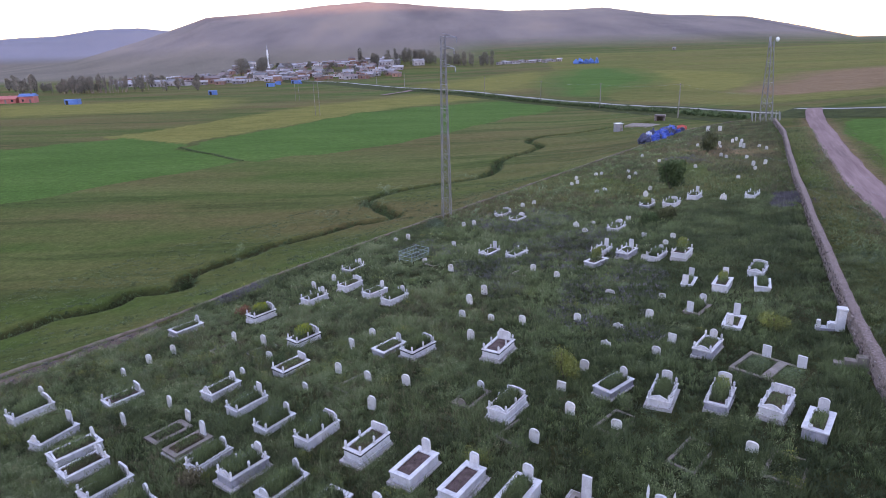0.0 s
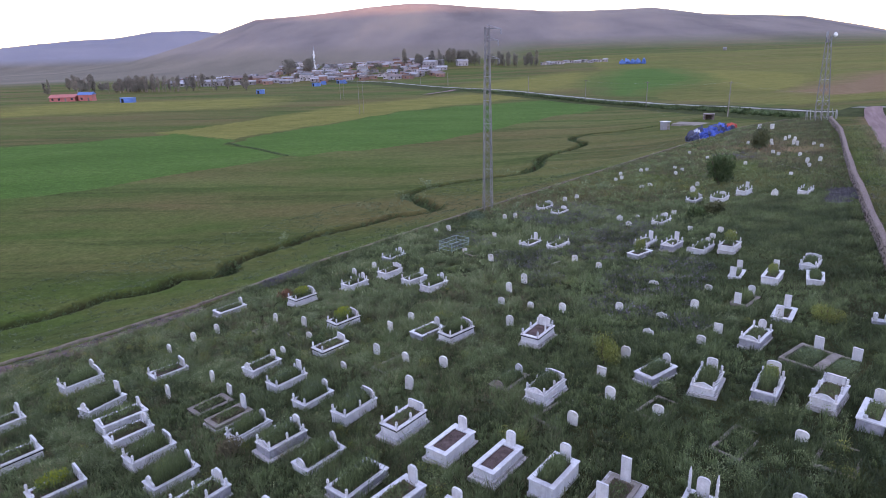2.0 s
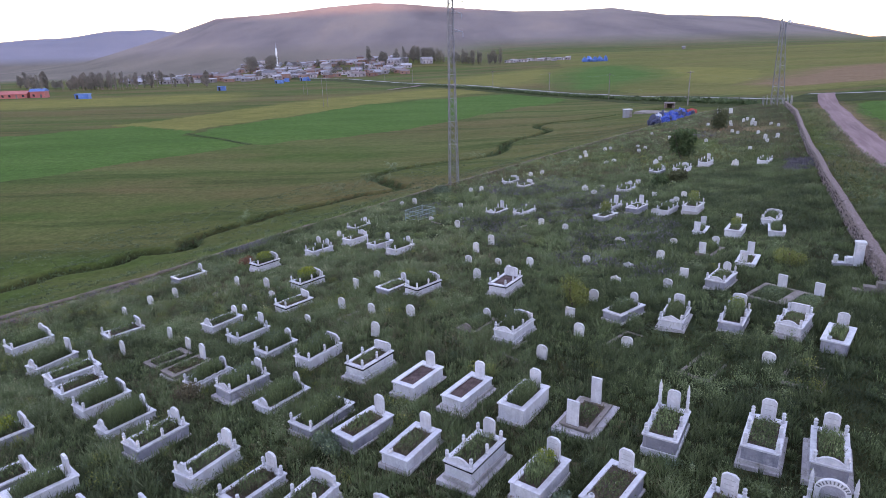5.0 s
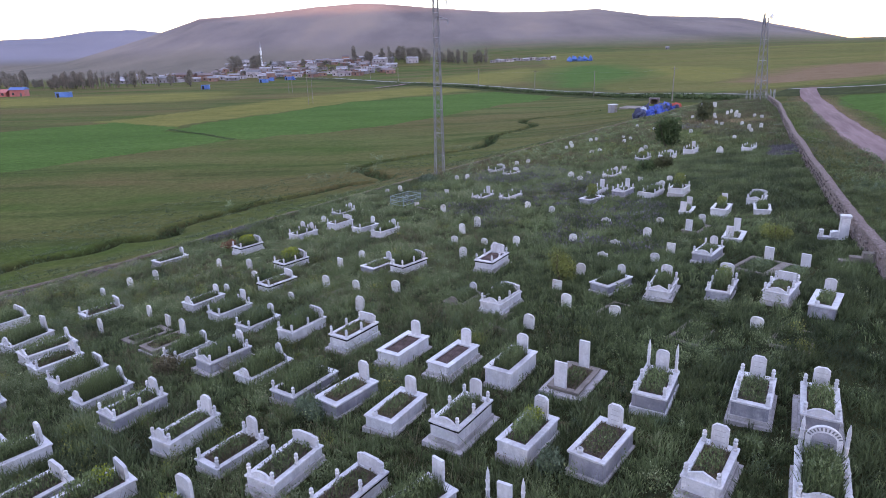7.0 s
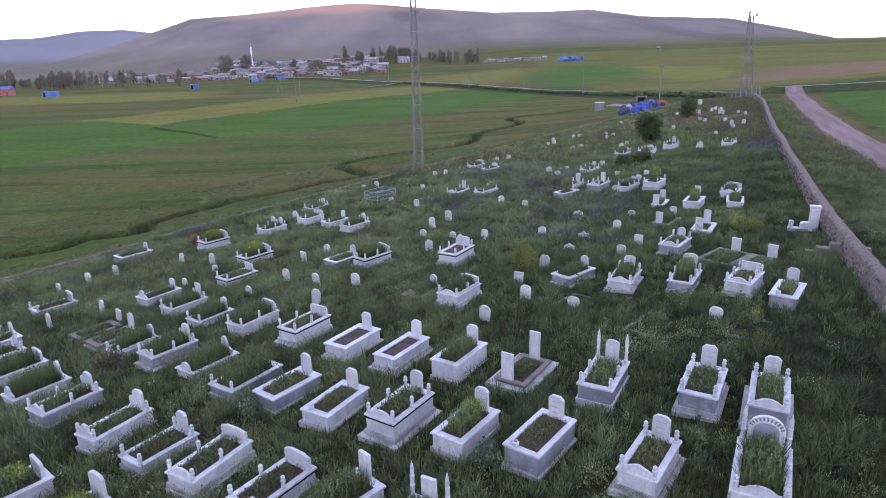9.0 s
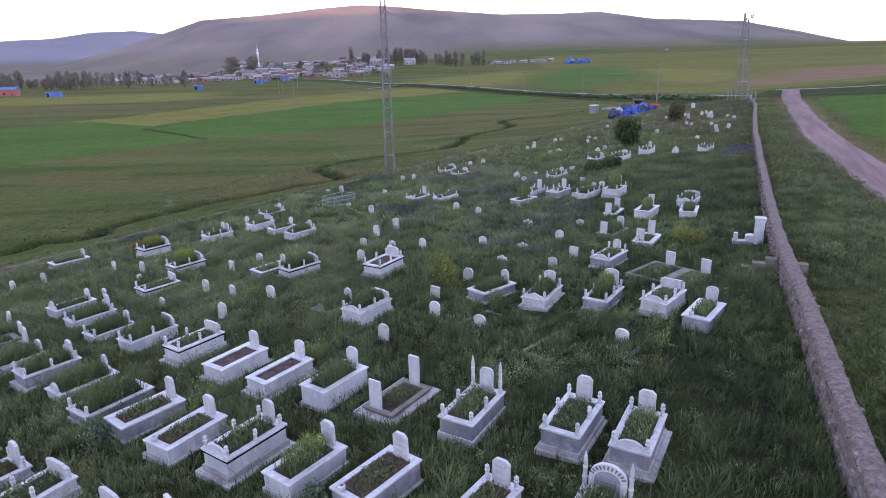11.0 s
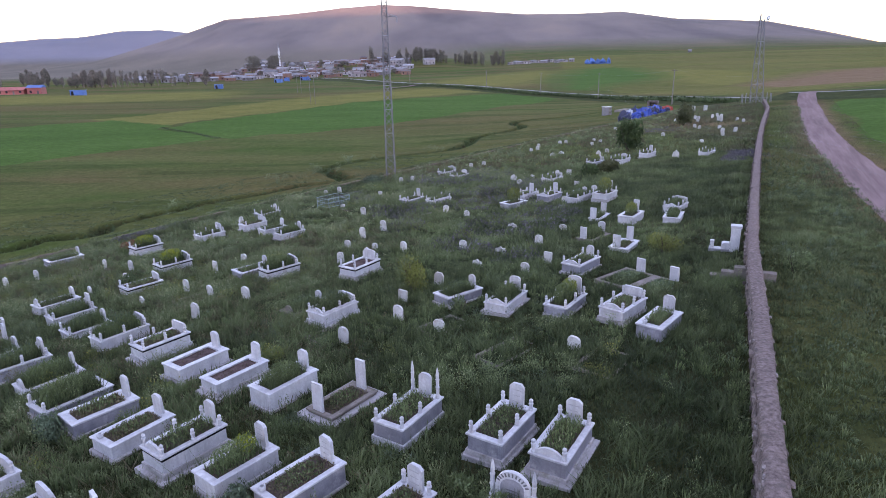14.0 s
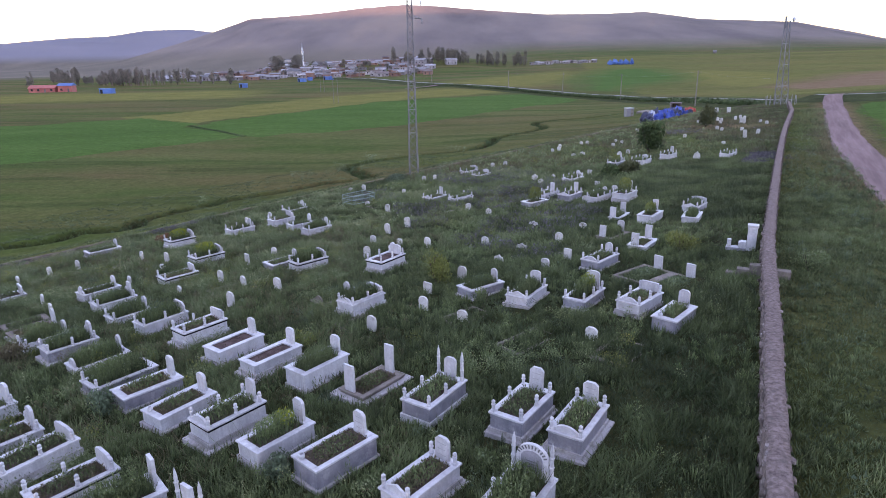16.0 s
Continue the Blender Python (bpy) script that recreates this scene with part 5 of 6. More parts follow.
def wire(a, b, sag, name="power_line"):
    n = 14
    bm = bmesh.new()
    pts = [Vector(a).lerp(Vector(b), k / n) - Vector((0, 0, sag * 4 * (k / n) * (1 - k / n))) for k in range(n + 1)]
    for p, q in zip(pts, pts[1:]):
        bar(p, q, 0.006, bm, 3)
    ob = new(name, done(name, bm, STEEL))
    tagged(ob, "thin sagging overhead power wire", "cable", "overhead wires")


for off in (-0.7, 0.7):
    wire((60.7 + off, 242, 4.6), (68.5 + off, 183, 6.9), 0.8)
    wire((68.5 + off, 183, 6.9), (73.2 + off, 144, 6.0), 0.6)
    wire((44.5 + off, 281, 4.4), (60.7 + off, 242, 4.6), 0.7)
    wire((23.4 + off, 328, 4.4), (44.5 + off, 281, 4.4), 0.7)

for x0, x1 in ((42.5, 36.0), (46.5, 41.0), (50.5, 46.0)):
    wire((x0, 170, 3.2), (x1, 62, 3.0), 2.6)
    wire((x1, 62, 3.0), (x1 - 6, -10, 7.5), 1.2)

# ---- beyond the far end: booth, slab, culvert, tarpaulins
booth = thing("booth", 45.2, 160.5, None, 18, "small pale grey metal utility booth in the meadow", "booth")
part("body", block(-0.9, 0.9, -0.75, 0.75, -0.2, 1.95, 0.03), TIN, booth)
part("roof", block(-1.0, 1.0, -0.85, 0.85, 1.95, 2.06, 0.02), WHITE_PAINT, booth)
part("door", block(0.1, 0.75, -0.78, -0.75, 0.0, 1.75), CONCRETE, booth)
pad = thing("concrete_slab", 54.5, 168.5, None, -35, "cracked flat concrete slab by the stream", "slab")
part("plate", block(-4.4, 3.6, -3.4, 3.4, -0.4, 0.2, 0.03), CONCRETE, pad)
part("broken_plate", block(1.5, 6.5, -5.5, -3.1, -0.4, 0.12, 0.03), CONCRETE, pad)
cul = thing("culvert", 62.0, 179.0, None, -25, "low brown stone culvert under the road", "culvert")
part("deck", block(-1.4, 1.4, -1.2, 1.2, 1.3, 1.65, 0.03), RUST_TIN, cul)
for s in (-1, 1):
    part("side_wall", block(s * 1.1 - 0.25, s * 1.1 + 0.25, -1.1, 1.1, -0.4, 1.3, 0.03), RUBBLE, cul)
# dark panel in place of the shade inside the opening
part("back", block(-0.85, 0.85, 0.7, 1.1, -0.4, 1.3), BARK, cul, "dark panel standing for the shaded opening")


def heap(x, y, size, mat, seed, label):
    """A crumpled sheet thrown over a heap."""
    bm = bmesh.new()
    bmesh.ops.create_icosphere(bm, subdivisions=3, radius=1.0)
    for v in bm.verts:
        d = noise.noise(v.co * 1.6 + Vector((seed, 0, 0))) * 0.6 + noise.noise(v.co * 4.5 + Vector((0, seed, 0))) * 0.55
        v.co *= 1 + d
        v.co.z = max(v.co.z, -0.35)
    bmesh.ops.scale(bm, vec=(size * 0.7, size * 0.95, size * 1.1), verts=bm.verts)
    ob = new("tarpaulin", done("tarpaulin", bm, mat))
    ob.matrix_basis = pose(x, y, float(land(x, y)) + size * 0.3, 0, 0, seed * 37)
    tagged(ob, label, "tarpaulin", "heaps along the kerb")


rs = np.random.RandomState(21)
for k in range(84):
    u = min(1, max(0, (0.06, 0.17, 0.3, 0.42, 0.6, 0.72, 0.92)[k % 7] + rs.normal(0, 0.06)))
    x, y = 39.8 + 14.0 * u + rs.normal(0, 0.55), 122.8 + 16.2 * u + rs.normal(0, 0.55)
    red = u > 0.84
    mat, word = (RED_SHEET, "crumpled red plastic sheeting by the kerb") if red or k == 6 else (PALE_SHEET, "pale crumpled sheeting among blue heaps") if k in (2, 22, 40, 57, 64) else (NAVY_SHEET, "dark crumpled sheeting among blue heaps") if k % 5 in (1, 3) else (BLUE_SHEET, "crumpled blue plastic sheeting heaped by the kerb")
    heap(x, y, rs.uniform(0.42, 0.82) * (1.55 if k % 3 == 0 and not red else 1.0) * (1.15 if u < 0.35 else 1.0), mat, k + 1, word)


# ---- shrubs and trees
def shrub(x, y, w, h, mat, count, leaf, seed, label, name="shrub", trunk=True, low=0.05, lumps=9):
    s = thing(name, x, y, None, seed * 31, label, "bush")
    rs = np.random.RandomState(seed)
    groups = []
    if trunk:
        for k in range(6):
            a = rs.uniform(0, 6.28)
            part("stem", bar((0, 0, -0.2), (0.5 * w * math.cos(a) * 0.5, 0.5 * w * math.sin(a) * 0.5, h * rs.uniform(0.5, 0.8)), 0.05 * h / 2, None, 5), BARK, s)
    fat = math.sqrt(9 / lumps)
    for k in range(lumps):
        a, r = rs.uniform(0, 6.28), rs.uniform(0.1, 0.5)
        v, f, t = leaves(count // lumps, (w * fat * rs.uniform(0.22, 0.34), w * fat * rs.uniform(0.22, 0.34), h * rs.uniform(0.45, 0.62) * (0.55 + 0.45 * fat)), leaf, seed * 50 + k, 0.3)
        v = v + np.array([r * w * math.cos(a) * 0.62, r * w * math.sin(a) * 0.62, h * rs.uniform(low, 0.42 + 0.25 * (1 - fat))])
        groups.append((v, f, t))
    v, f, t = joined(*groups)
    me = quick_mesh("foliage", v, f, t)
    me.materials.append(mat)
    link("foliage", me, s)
    return s


shrub(28.1, 75.6, 3.9, 4.2, BUSH_LEAF, 4600, 0.19, 1, "dense dark green feathery bush among graves", lumps=26)
shrub(44.2, 103.5, 3.4, 3.6, OLIVE, 3000, 0.2, 2, "dark olive green bush at the far end", lumps=18)
shrub(22.5, 61.0, 2.3, 1.5, OLIVE, 1400, 0.14, 3, "low dark green shrub beside a grave")
shrub(6.05, 28.6, 1.5, 1.9, SAPLING, 1700, 0.075, 4, "yellowish green young sapling in the grass", "sapling")
shrub(18.7, 32.6, 1.9, 1.2, SAPLING, 1700, 0.065, 5, "olive bushy growth beside a grave")
shrub(-4.3, 17.75, 1.05, 0.85, SAGE, 1400, 0.055, 6, "pale sage green shrub between graves")
shrub(2.9, 13.85, 1.0, 0.8, SAGE, 1500, 0.055, 7, "pale sage green shrub at a grave corner")
shrub(8.2, 13.9, 0.8, 0.6, WEED, 800, 0.06, 8, "small light green shrub at a grave foot")
shrub(8.2, 25.2, 1.0, 1.0, WEED, 700, 0.06, 9, "thin light green shrub before a grave")
shrub(22.9, 27.9, 1.5, 1.1, WEED, 1200, 0.07, 10, "pale green bushy weeds beside the wall")
shrub(-11.0, 22.4, 1.5, 1.0, DRY, 1300, 0.06, 13, "yellowish dry shrub between graves")
shrub(-9.9, 33.6, 1.1, 1.1, BUSH_LEAF, 700, 0.06, 16, "dark twiggy shrub at a grave's foot")
shrub(-13.1, 21.2, 0.9, 1.0, SAPLING, 600, 0.06, 17, "thin yellow-green sprouts beside a grave", "sapling")
shrub(-0.8, 66.9, 3.4, 0.9, SAGE, 1500, 0.09, 18, "pale flowering shrub along the kerb")
shrub(-15.0, 43.7, 1.3, 0.9, RED_DOCK, 700, 0.07, 14, "reddish brown dock beside the kerb")
shrub(20.5, 60.0, 1.8, 1.4, BUSH_LEAF, 800, 0.12, 15, "dark green low bush")


def far_tree(x, y, w, h, mat, seed, label, count=500, slim=False, bare=False):
    s = thing("tree", x, y, None, seed * 17, label, "tree", "village trees")
    bm = turned([(0.28 if slim else 0.45, -0.5), (0.18, h * 0.5), (0.03, h * 0.96)], 6)
    rs = np.random.RandomState(seed)
    for k in range(7):
        a, z = rs.uniform(0, 6.28), h * rs.uniform(0.3, 0.8)
        bar((0, 0, z), (w * 0.4 * math.cos(a), w * 0.4 * math.sin(a), z + h * (0.18 if slim else 0.1)), 0.14, bm, 4)
    part("trunk", bm, DEAD_BARK if bare else BARK, s)
    if bare:
        count = 170
    groups = []
    for k in range(8):
        a, r = rs.uniform(0, 6.28), rs.uniform(0.0, 0.3)
        z = h * (0.15 + 0.72 * k / 8)
        fat = w * (0.5 if slim else 0.42 + 0.2 * math.sin(math.pi * (0.2 + 0.8 * k / 8)))
        v, f, t = leaves(count // 4, (fat * rs.uniform(0.7, 1.1), fat * rs.uniform(0.7, 1.1), h * 0.24), 0.55 if slim else 0.62, seed * 9 + k, 0.5)
        groups.append((v + np.array([r * w * math.cos(a), r * w * math.sin(a), z]), f, t))
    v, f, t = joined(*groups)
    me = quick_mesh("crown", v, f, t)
    me.materials.append(HAZY_BUDS if bare else mat)
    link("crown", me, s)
    return s


def at_bearing(px, far):
    """A place at that bearing (in hundredths of the tangent) and depth."""
    return px * far, far


rs = np.random.RandomState(31)
poplars = [far_tree(*at_bearing(-0.118, 745), 5.5, 21, TREE_LEAF, 41, "dark slim poplar by the village", 420, True), far_tree(*at_bearing(-0.05, 750), 6.0, 18, TREE_LEAF, 42, "dark slim poplar by the village", 420, True)]
rounds = [far_tree(*at_bearing(-0.301, 690), 13, 18, TREE_LEAF, 43, "large round dark tree among the houses", 1100), far_tree(*at_bearing(-0.268, 690), 13, 18, TREE_LEAF, 44, "large round dark tree among the houses", 1100)]
bares = [far_tree(*at_bearing(-0.52, 520), 3.2, 15, TREE_LEAF, 45, "bare pinkish poplar without leaves", 60, True, True)]


def plant(kind, b, far, size):
    x, y = at_bearing(b, far)
    size *= 0.82
    copy_thing(kind, pose(x, y, float(land(x, y)), 0, 0, rs.uniform(0, 360)) @ Matrix.Diagonal((size * rs.uniform(0.85, 1.2), size * rs.uniform(0.85, 1.2), size, 1)))


for k in range(85):
    plant(poplars[k % 2], rs.uniform(-0.125, 0.085), rs.uniform(735, 800), rs.uniform(0.55, 1.0))
for b, s in ((0.083, 1.05), (-0.028, 0.95), (-0.042, 1.05)):
    plant(poplars[0], b, 735, s)
for k in range(6):
    plant(rounds[k % 2], rs.uniform(-0.70, -0.45), rs.uniform(480, 580), rs.uniform(0.25, 0.5))
budding = [far_tree(*at_bearing(-0.56, 520), 4.4, 13, HAZY_BUDS, 46, "brownish budding tree near the village", 420), far_tree(*at_bearing(-0.44, 590), 5.0, 12, HAZY_BUDS, 47, "brownish budding tree near the village", 420)]
for k in range(30):
    plant(budding[k % 2], rs.choice([rs.uniform(-0.66, -0.54), rs.uniform(-0.72, -0.36)]), rs.uniform(490, 600), rs.uniform(0.55, 1.35))
for k in range(5):
    plant(poplars[k % 2], rs.uniform(-0.70, -0.40), rs.uniform(500, 600), rs.uniform(0.4, 0.75))
for k in range(40):
    plant(bares[0], rs.choice([rs.uniform(-0.58, -0.475), rs.uniform(-0.7, -0.38)]), rs.uniform(500, 540), rs.uniform(0.7, 1.1))
for k in range(60):
    plant(rounds[k % 2], rs.uniform(-0.46, -0.06), rs.uniform(630, 850), rs.uniform(0.2, 0.5))


# ---- the village
def house(x, y, w, d, h, walls, roof, yaw, label, gable=True, storeys=1):
    o = thing("house", x, y, None, yaw, label, "house", "village houses")
    bm = block(-w / 2, w / 2, -d / 2, d / 2, -1.5, h)
    part("wall", bm, walls, o)
    bm = bmesh.new()
    if gable:
        rise = 0.22 * d
        out = [(-d / 2 - 0.5, h), (d / 2 + 0.5, h), (0, h + rise)]
        slab(out, w + 0.9, bm)
        bmesh.ops.rotate(bm, verts=bm.verts, cent=(0, 0, 0), matrix=Matrix.Rotation(math.pi / 2, 3, "Z"))
    else:
        block(-w / 2 - 0.4, w / 2 + 0.4, -d / 2 - 0.4, d / 2 + 0.4, h, h + 0.4, bm=bm)
    top = part("roof", bm, roof, o)
    part("chimney", block(w * 0.2, w * 0.2 + 0.7, -0.35, 0.35, h, h + 2.0), BRICKISH, top)
    n = max(2, int(w / 3.2))
    for s in range(storeys):
        for k in range(n):
            cx = -w / 2 + w * (k + 0.5) / n
            z = 0.9 + 2.9 * s
            if s == 0 and k == n // 2:
                part("door", block(cx - 0.5, cx + 0.5, -d / 2 - 0.06, -d / 2 - 0.003, 0, 2.1), RUST_TIN, o)
            else:
                part("window", block(cx - 0.6, cx + 0.6, -d / 2 - 0.06, -d / 2 - 0.003, z, z + 1.3), DARK_GLASS, o)
    return o


kinds = [(PLASTER, TIN, "pale plastered village house with a tin roof"), (PLASTER, RUST_TIN, "plastered village house with a brown roof"), (BRICKISH, TIN, "brick village house with a grey tin roof"),
         (PLASTER, TIN, "white village house with a light roof"), (BRICKISH, RUST_TIN, "brown brick village house with a rusty roof")]
taken = []
for k in range(2500):
    b, far = (rs.uniform(-0.40, -0.058) if k % 6 else rs.uniform(-0.50, -0.3)), 610 + 230 * rs.rand() ** 1.2
    x, y = at_bearing(b, far)
    if len(taken) < 210 and all(abs(x - a) > 8 or abs(y - c) > 7 for a, c in taken):
        taken.append((x, y))
        walls, roof, label = kinds[rs.randint(5)]
        house(x, y, rs.uniform(6, 12), rs.uniform(5, 8), rs.choice([2.6, 3.0, 5.2], p=[0.5, 0.4, 0.1]), walls, roof, rs.uniform(-25, 25), label, rs.rand() < 0.75, 1)
for b, far, w, h, kind in ((-0.47, 620, 12, 4, 3), (-0.43, 600, 13, 4, 0), (-0.405, 610, 12, 4, 3), (-0.375, 640, 18, 6, 4), (-0.345, 640, 14, 5, 4), (-0.272, 640, 12, 5, 3), (-0.03, 735, 12, 5, 0), (-0.078, 720, 14, 7, 3), (0.36, 1050, 5, 2.6, 3)):
    walls, roof, label = kinds[kind]
    house(*at_bearing(b, far), w, 9, h, walls, roof, rs.uniform(-20, 20), label, True, 2 if h > 5.5 else 1)
for k in range(14):
    walls, roof, label = kinds[rs.randint(5)]
    house(*at_bearing(0.092 + 0.0072 * k + rs.uniform(-0.002, 0.002), rs.uniform(765, 800)), rs.uniform(4, 7.5), 5, rs.uniform(2.0, 3.0), walls, roof, rs.uniform(-30, 30), label, k % 3 > 0)
house(-258, 385, 15, 8, 2.6, RED_PAINT, RED_PAINT, 10, "long low red painted farm building", True)
house(-245.5, 388, 8, 7, 3.8, RED_PAINT, BLUE_PAINT, 10, "red farmhouse with a blue roof", True)
for x, y, w, label in ((-202, 357, 9, ""), (-149, 428, 6.5, ""), (-137, 531, 7.5, ""), (-300 * 0.42, 640 * 0.9, 9, ""), (-248, 612, 22, "")):
    o = thing("shed", x, y, None, rs.uniform(-15, 15), "blue metal field shed standing in grass", "shed", "blue sheds")
    w *= 0.8
    part("body", block(-w / 2, w / 2, -2, 2, -0.4, 2.6, 0.05), BLUE_PAINT, o)
    part("roof", block(-w / 2 - 0.2, w / 2 + 0.2, -2.2, 2.2, 2.6, 2.8), BLUE_PAINT, o)
    # black panel on the wall in place of the doorway's inner shade
    part("door", block(-w / 2 + 0.6, -w / 2 + 1.9, -2.06, -2.003, 0, 2.2), STRIPE, o, "black panel standing for the shaded open doorway")
for x, y in ((-139, 565), (-122, 572)):
    heap(x, y, 2.3, BLUE_PAINT, int(x) % 7 + 1, "blue sheet over a haystack by the village")
for k in range(5):
    heap(148 + 5.5 * k, 700 + 3 * (k % 2), 3.1, BLUE_PAINT, 30 + k, "blue sheet over a haystack on the far slope")

minaret = thing("minaret", -186.5, 722, None, 0, "slim white mosque minaret with a balcony", "minaret")
part("shaft", turned([(1.4, -1), (1.4, 5), (1.0, 6.5), (0.95, 18), (0.85, 19), (0.8, 23.5)], 12), WHITE_PAINT, minaret)
part("balcony", turned([(1.0, 17.8), (1.45, 18.6), (1.45, 19.5), (0.9, 19.51)], 12), WHITE_PAINT, minaret)
part("spire", turned([(1.05, 23.5), (0.5, 26), (0.05, 29.5)], 12), TIN, minaret)
mosque = thing("mosque", -174, 726, None, 8, "small pale mosque with a low dome", "mosque")
part("wall", block(-6, 6, -5, 5, -1.5, 4.5), PLASTER, mosque)
part("dome", turned([(3.8, 4.5), (3.5, 5.8), (2.6, 7), (1.3, 7.8), (0.1, 8.1)], 14), TIN, mosque, smooth=True)
for k in range(4):
    part("window", block(-5.2 + 2.9 * k, -4.2 + 2.9 * k, -5.06, -5.003, 1.0, 3.4), DARK_GLASS, mosque)


# ---- grass, weeds and flowers
def clear(x, y, margin=0.0):
    """Places off the graves, the wall, the kerb and the track."""
    ok = np.ones(len(x), bool)
    for fx, fy, yaw, hx, hy in FOOTPRINTS:
        near = np.nonzero((np.abs(x - fx) < 2.2) & (np.abs(y - fy) < 2.2))[0]
        c, s = math.cos(radians(yaw)), math.sin(radians(yaw))
        u, v = (x[near] - fx) * c + (y[near] - fy) * s, -(x[near] - fx) * s + (y[near] - fy) * c
        ok[near[(np.abs(u) < hx + margin) & (np.abs(v) < hy + margin)]] = False
    edge_of = far_from_line(x, y, KERB)
    ok &= ~((edge_of > -2.1) & (edge_of < 0) & (x < -20) & (np.random.RandomState(77).rand(len(x)) < 0.95))
    strip_of = far_from_line(x, y, WALL)
    ok &= ~((margin > 0) & (strip_of > 0.8) & (strip_of < 4.2) & (y > 12) & (np.random.RandomState(78).rand(len(x)) < 0.75))
    return ok & (np.abs(strip_of) > 0.4) & (np.abs(far_from_line(x, y, KERB)) > 0.28)


def lawn(x, y):
    """How even and low the grass is: the smooth green towards the wall, beyond the front rows, and on the verge."""
    d = far_from_line(x, y, WALL)
    return np.maximum(step(31, 42, y) * step(0.6, 2.5, d) * (1 - step(9, 16, d)), 0.45 * step(0.4, 1.2, -d))


def sward(name, x, y, high, wide, mat, label, seed, lean=0.75, patch=True, pale=0.0):
    """Blades at the given places, taller and shorter in patches."""
    rs = np.random.RandomState(seed)
    keep = clear(x, y)
    x, y = x[keep], y[keep]
    n = len(x)
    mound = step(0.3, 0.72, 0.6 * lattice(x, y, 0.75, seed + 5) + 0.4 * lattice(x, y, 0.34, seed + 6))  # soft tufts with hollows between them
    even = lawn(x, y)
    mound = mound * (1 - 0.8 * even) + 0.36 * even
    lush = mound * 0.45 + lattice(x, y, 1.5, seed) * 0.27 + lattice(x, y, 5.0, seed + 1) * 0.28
    h = high * (0.18 + 2.1 * lush ** 1.7) * rs.uniform(0.6, 1.25, n) if patch else high * rs.uniform(0.5, 1.2, n)
    yaw = rs.uniform(0, 2 * math.pi, n)
    foot = np.stack([x, y, land(x, y) - 0.02], 1)
    side = np.stack([np.cos(yaw), np.sin(yaw), 0 * yaw], 1) * (wide * rs.uniform(0.6, 1.3, n) * 0.5)[:, None]
    tip = foot + np.stack([lean * h * rs.normal(0, 0.7, n), lean * h * rs.normal(0, 0.7, n), h], 1)
    v = np.stack([foot - side, foot + side, tip], 1).reshape(-1, 3)
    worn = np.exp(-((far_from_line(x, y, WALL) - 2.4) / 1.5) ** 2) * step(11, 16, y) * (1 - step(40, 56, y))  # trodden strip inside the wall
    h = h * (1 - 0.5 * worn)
    mixed = step(8, 12, y) * (1 - step(40, 50, y)) * (0.13 * (1 - step(-6, 6, x)) - 0.15 * step(1, 9, x) * (1 - 0.5 * step(20, 32, y)))  # tint lighter by the kerb, darker towards the wall
    # hollows tinted darker than tufts, their shade put into the tone
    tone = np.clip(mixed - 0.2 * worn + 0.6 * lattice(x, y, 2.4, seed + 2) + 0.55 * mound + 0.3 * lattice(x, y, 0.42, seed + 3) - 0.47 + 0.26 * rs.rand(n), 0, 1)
    # roots darker than tips: shade between the blades, put into the tint
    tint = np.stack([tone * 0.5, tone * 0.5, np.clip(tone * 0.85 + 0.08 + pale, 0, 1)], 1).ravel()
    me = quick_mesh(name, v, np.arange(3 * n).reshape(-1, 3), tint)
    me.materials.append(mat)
    return tagged(new(name, me), label, "grass", kind="stuff")


def scatter(n, x0, x1, y0, y1, seed, test):
    rs = np.random.RandomState(seed)
    x, y = rs.uniform(x0, x1, n), rs.uniform(y0, y1, n)
    k = test(x, y)
    return x[k], y[k]


def yard(x, y):
    """Between the kerb and the wall."""
    return (far_from_line(x, y, KERB) < 0) & (far_from_line(x, y, WALL) > 0)


def verge(x, y):
    return (far_from_line(x, y, WALL) < 0) & (far_from_line(x, y, TRACK) > 1.4)


def slope(x, y):
    d = far_from_line(x, y, KERB)
    return (d > 0) & (d < 24)


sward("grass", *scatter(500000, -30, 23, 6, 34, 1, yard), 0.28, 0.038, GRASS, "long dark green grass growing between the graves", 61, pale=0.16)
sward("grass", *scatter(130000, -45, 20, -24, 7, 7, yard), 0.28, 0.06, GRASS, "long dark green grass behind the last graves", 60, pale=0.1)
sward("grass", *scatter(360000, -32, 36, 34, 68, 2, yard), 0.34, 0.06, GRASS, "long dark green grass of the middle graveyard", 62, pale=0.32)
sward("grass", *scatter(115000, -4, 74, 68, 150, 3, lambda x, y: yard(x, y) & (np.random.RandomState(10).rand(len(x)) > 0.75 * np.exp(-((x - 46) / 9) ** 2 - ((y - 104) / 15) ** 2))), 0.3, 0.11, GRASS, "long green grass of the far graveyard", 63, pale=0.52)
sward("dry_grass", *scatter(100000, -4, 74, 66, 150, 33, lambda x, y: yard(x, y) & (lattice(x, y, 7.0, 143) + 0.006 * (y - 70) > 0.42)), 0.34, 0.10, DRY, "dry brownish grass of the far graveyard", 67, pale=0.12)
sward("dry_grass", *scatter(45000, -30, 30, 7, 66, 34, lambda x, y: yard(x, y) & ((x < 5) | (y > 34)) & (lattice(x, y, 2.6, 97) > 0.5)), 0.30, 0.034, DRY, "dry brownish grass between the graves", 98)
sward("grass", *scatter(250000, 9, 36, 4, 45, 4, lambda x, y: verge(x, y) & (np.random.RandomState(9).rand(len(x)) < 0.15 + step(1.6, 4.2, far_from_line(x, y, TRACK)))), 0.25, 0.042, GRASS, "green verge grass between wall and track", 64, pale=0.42)
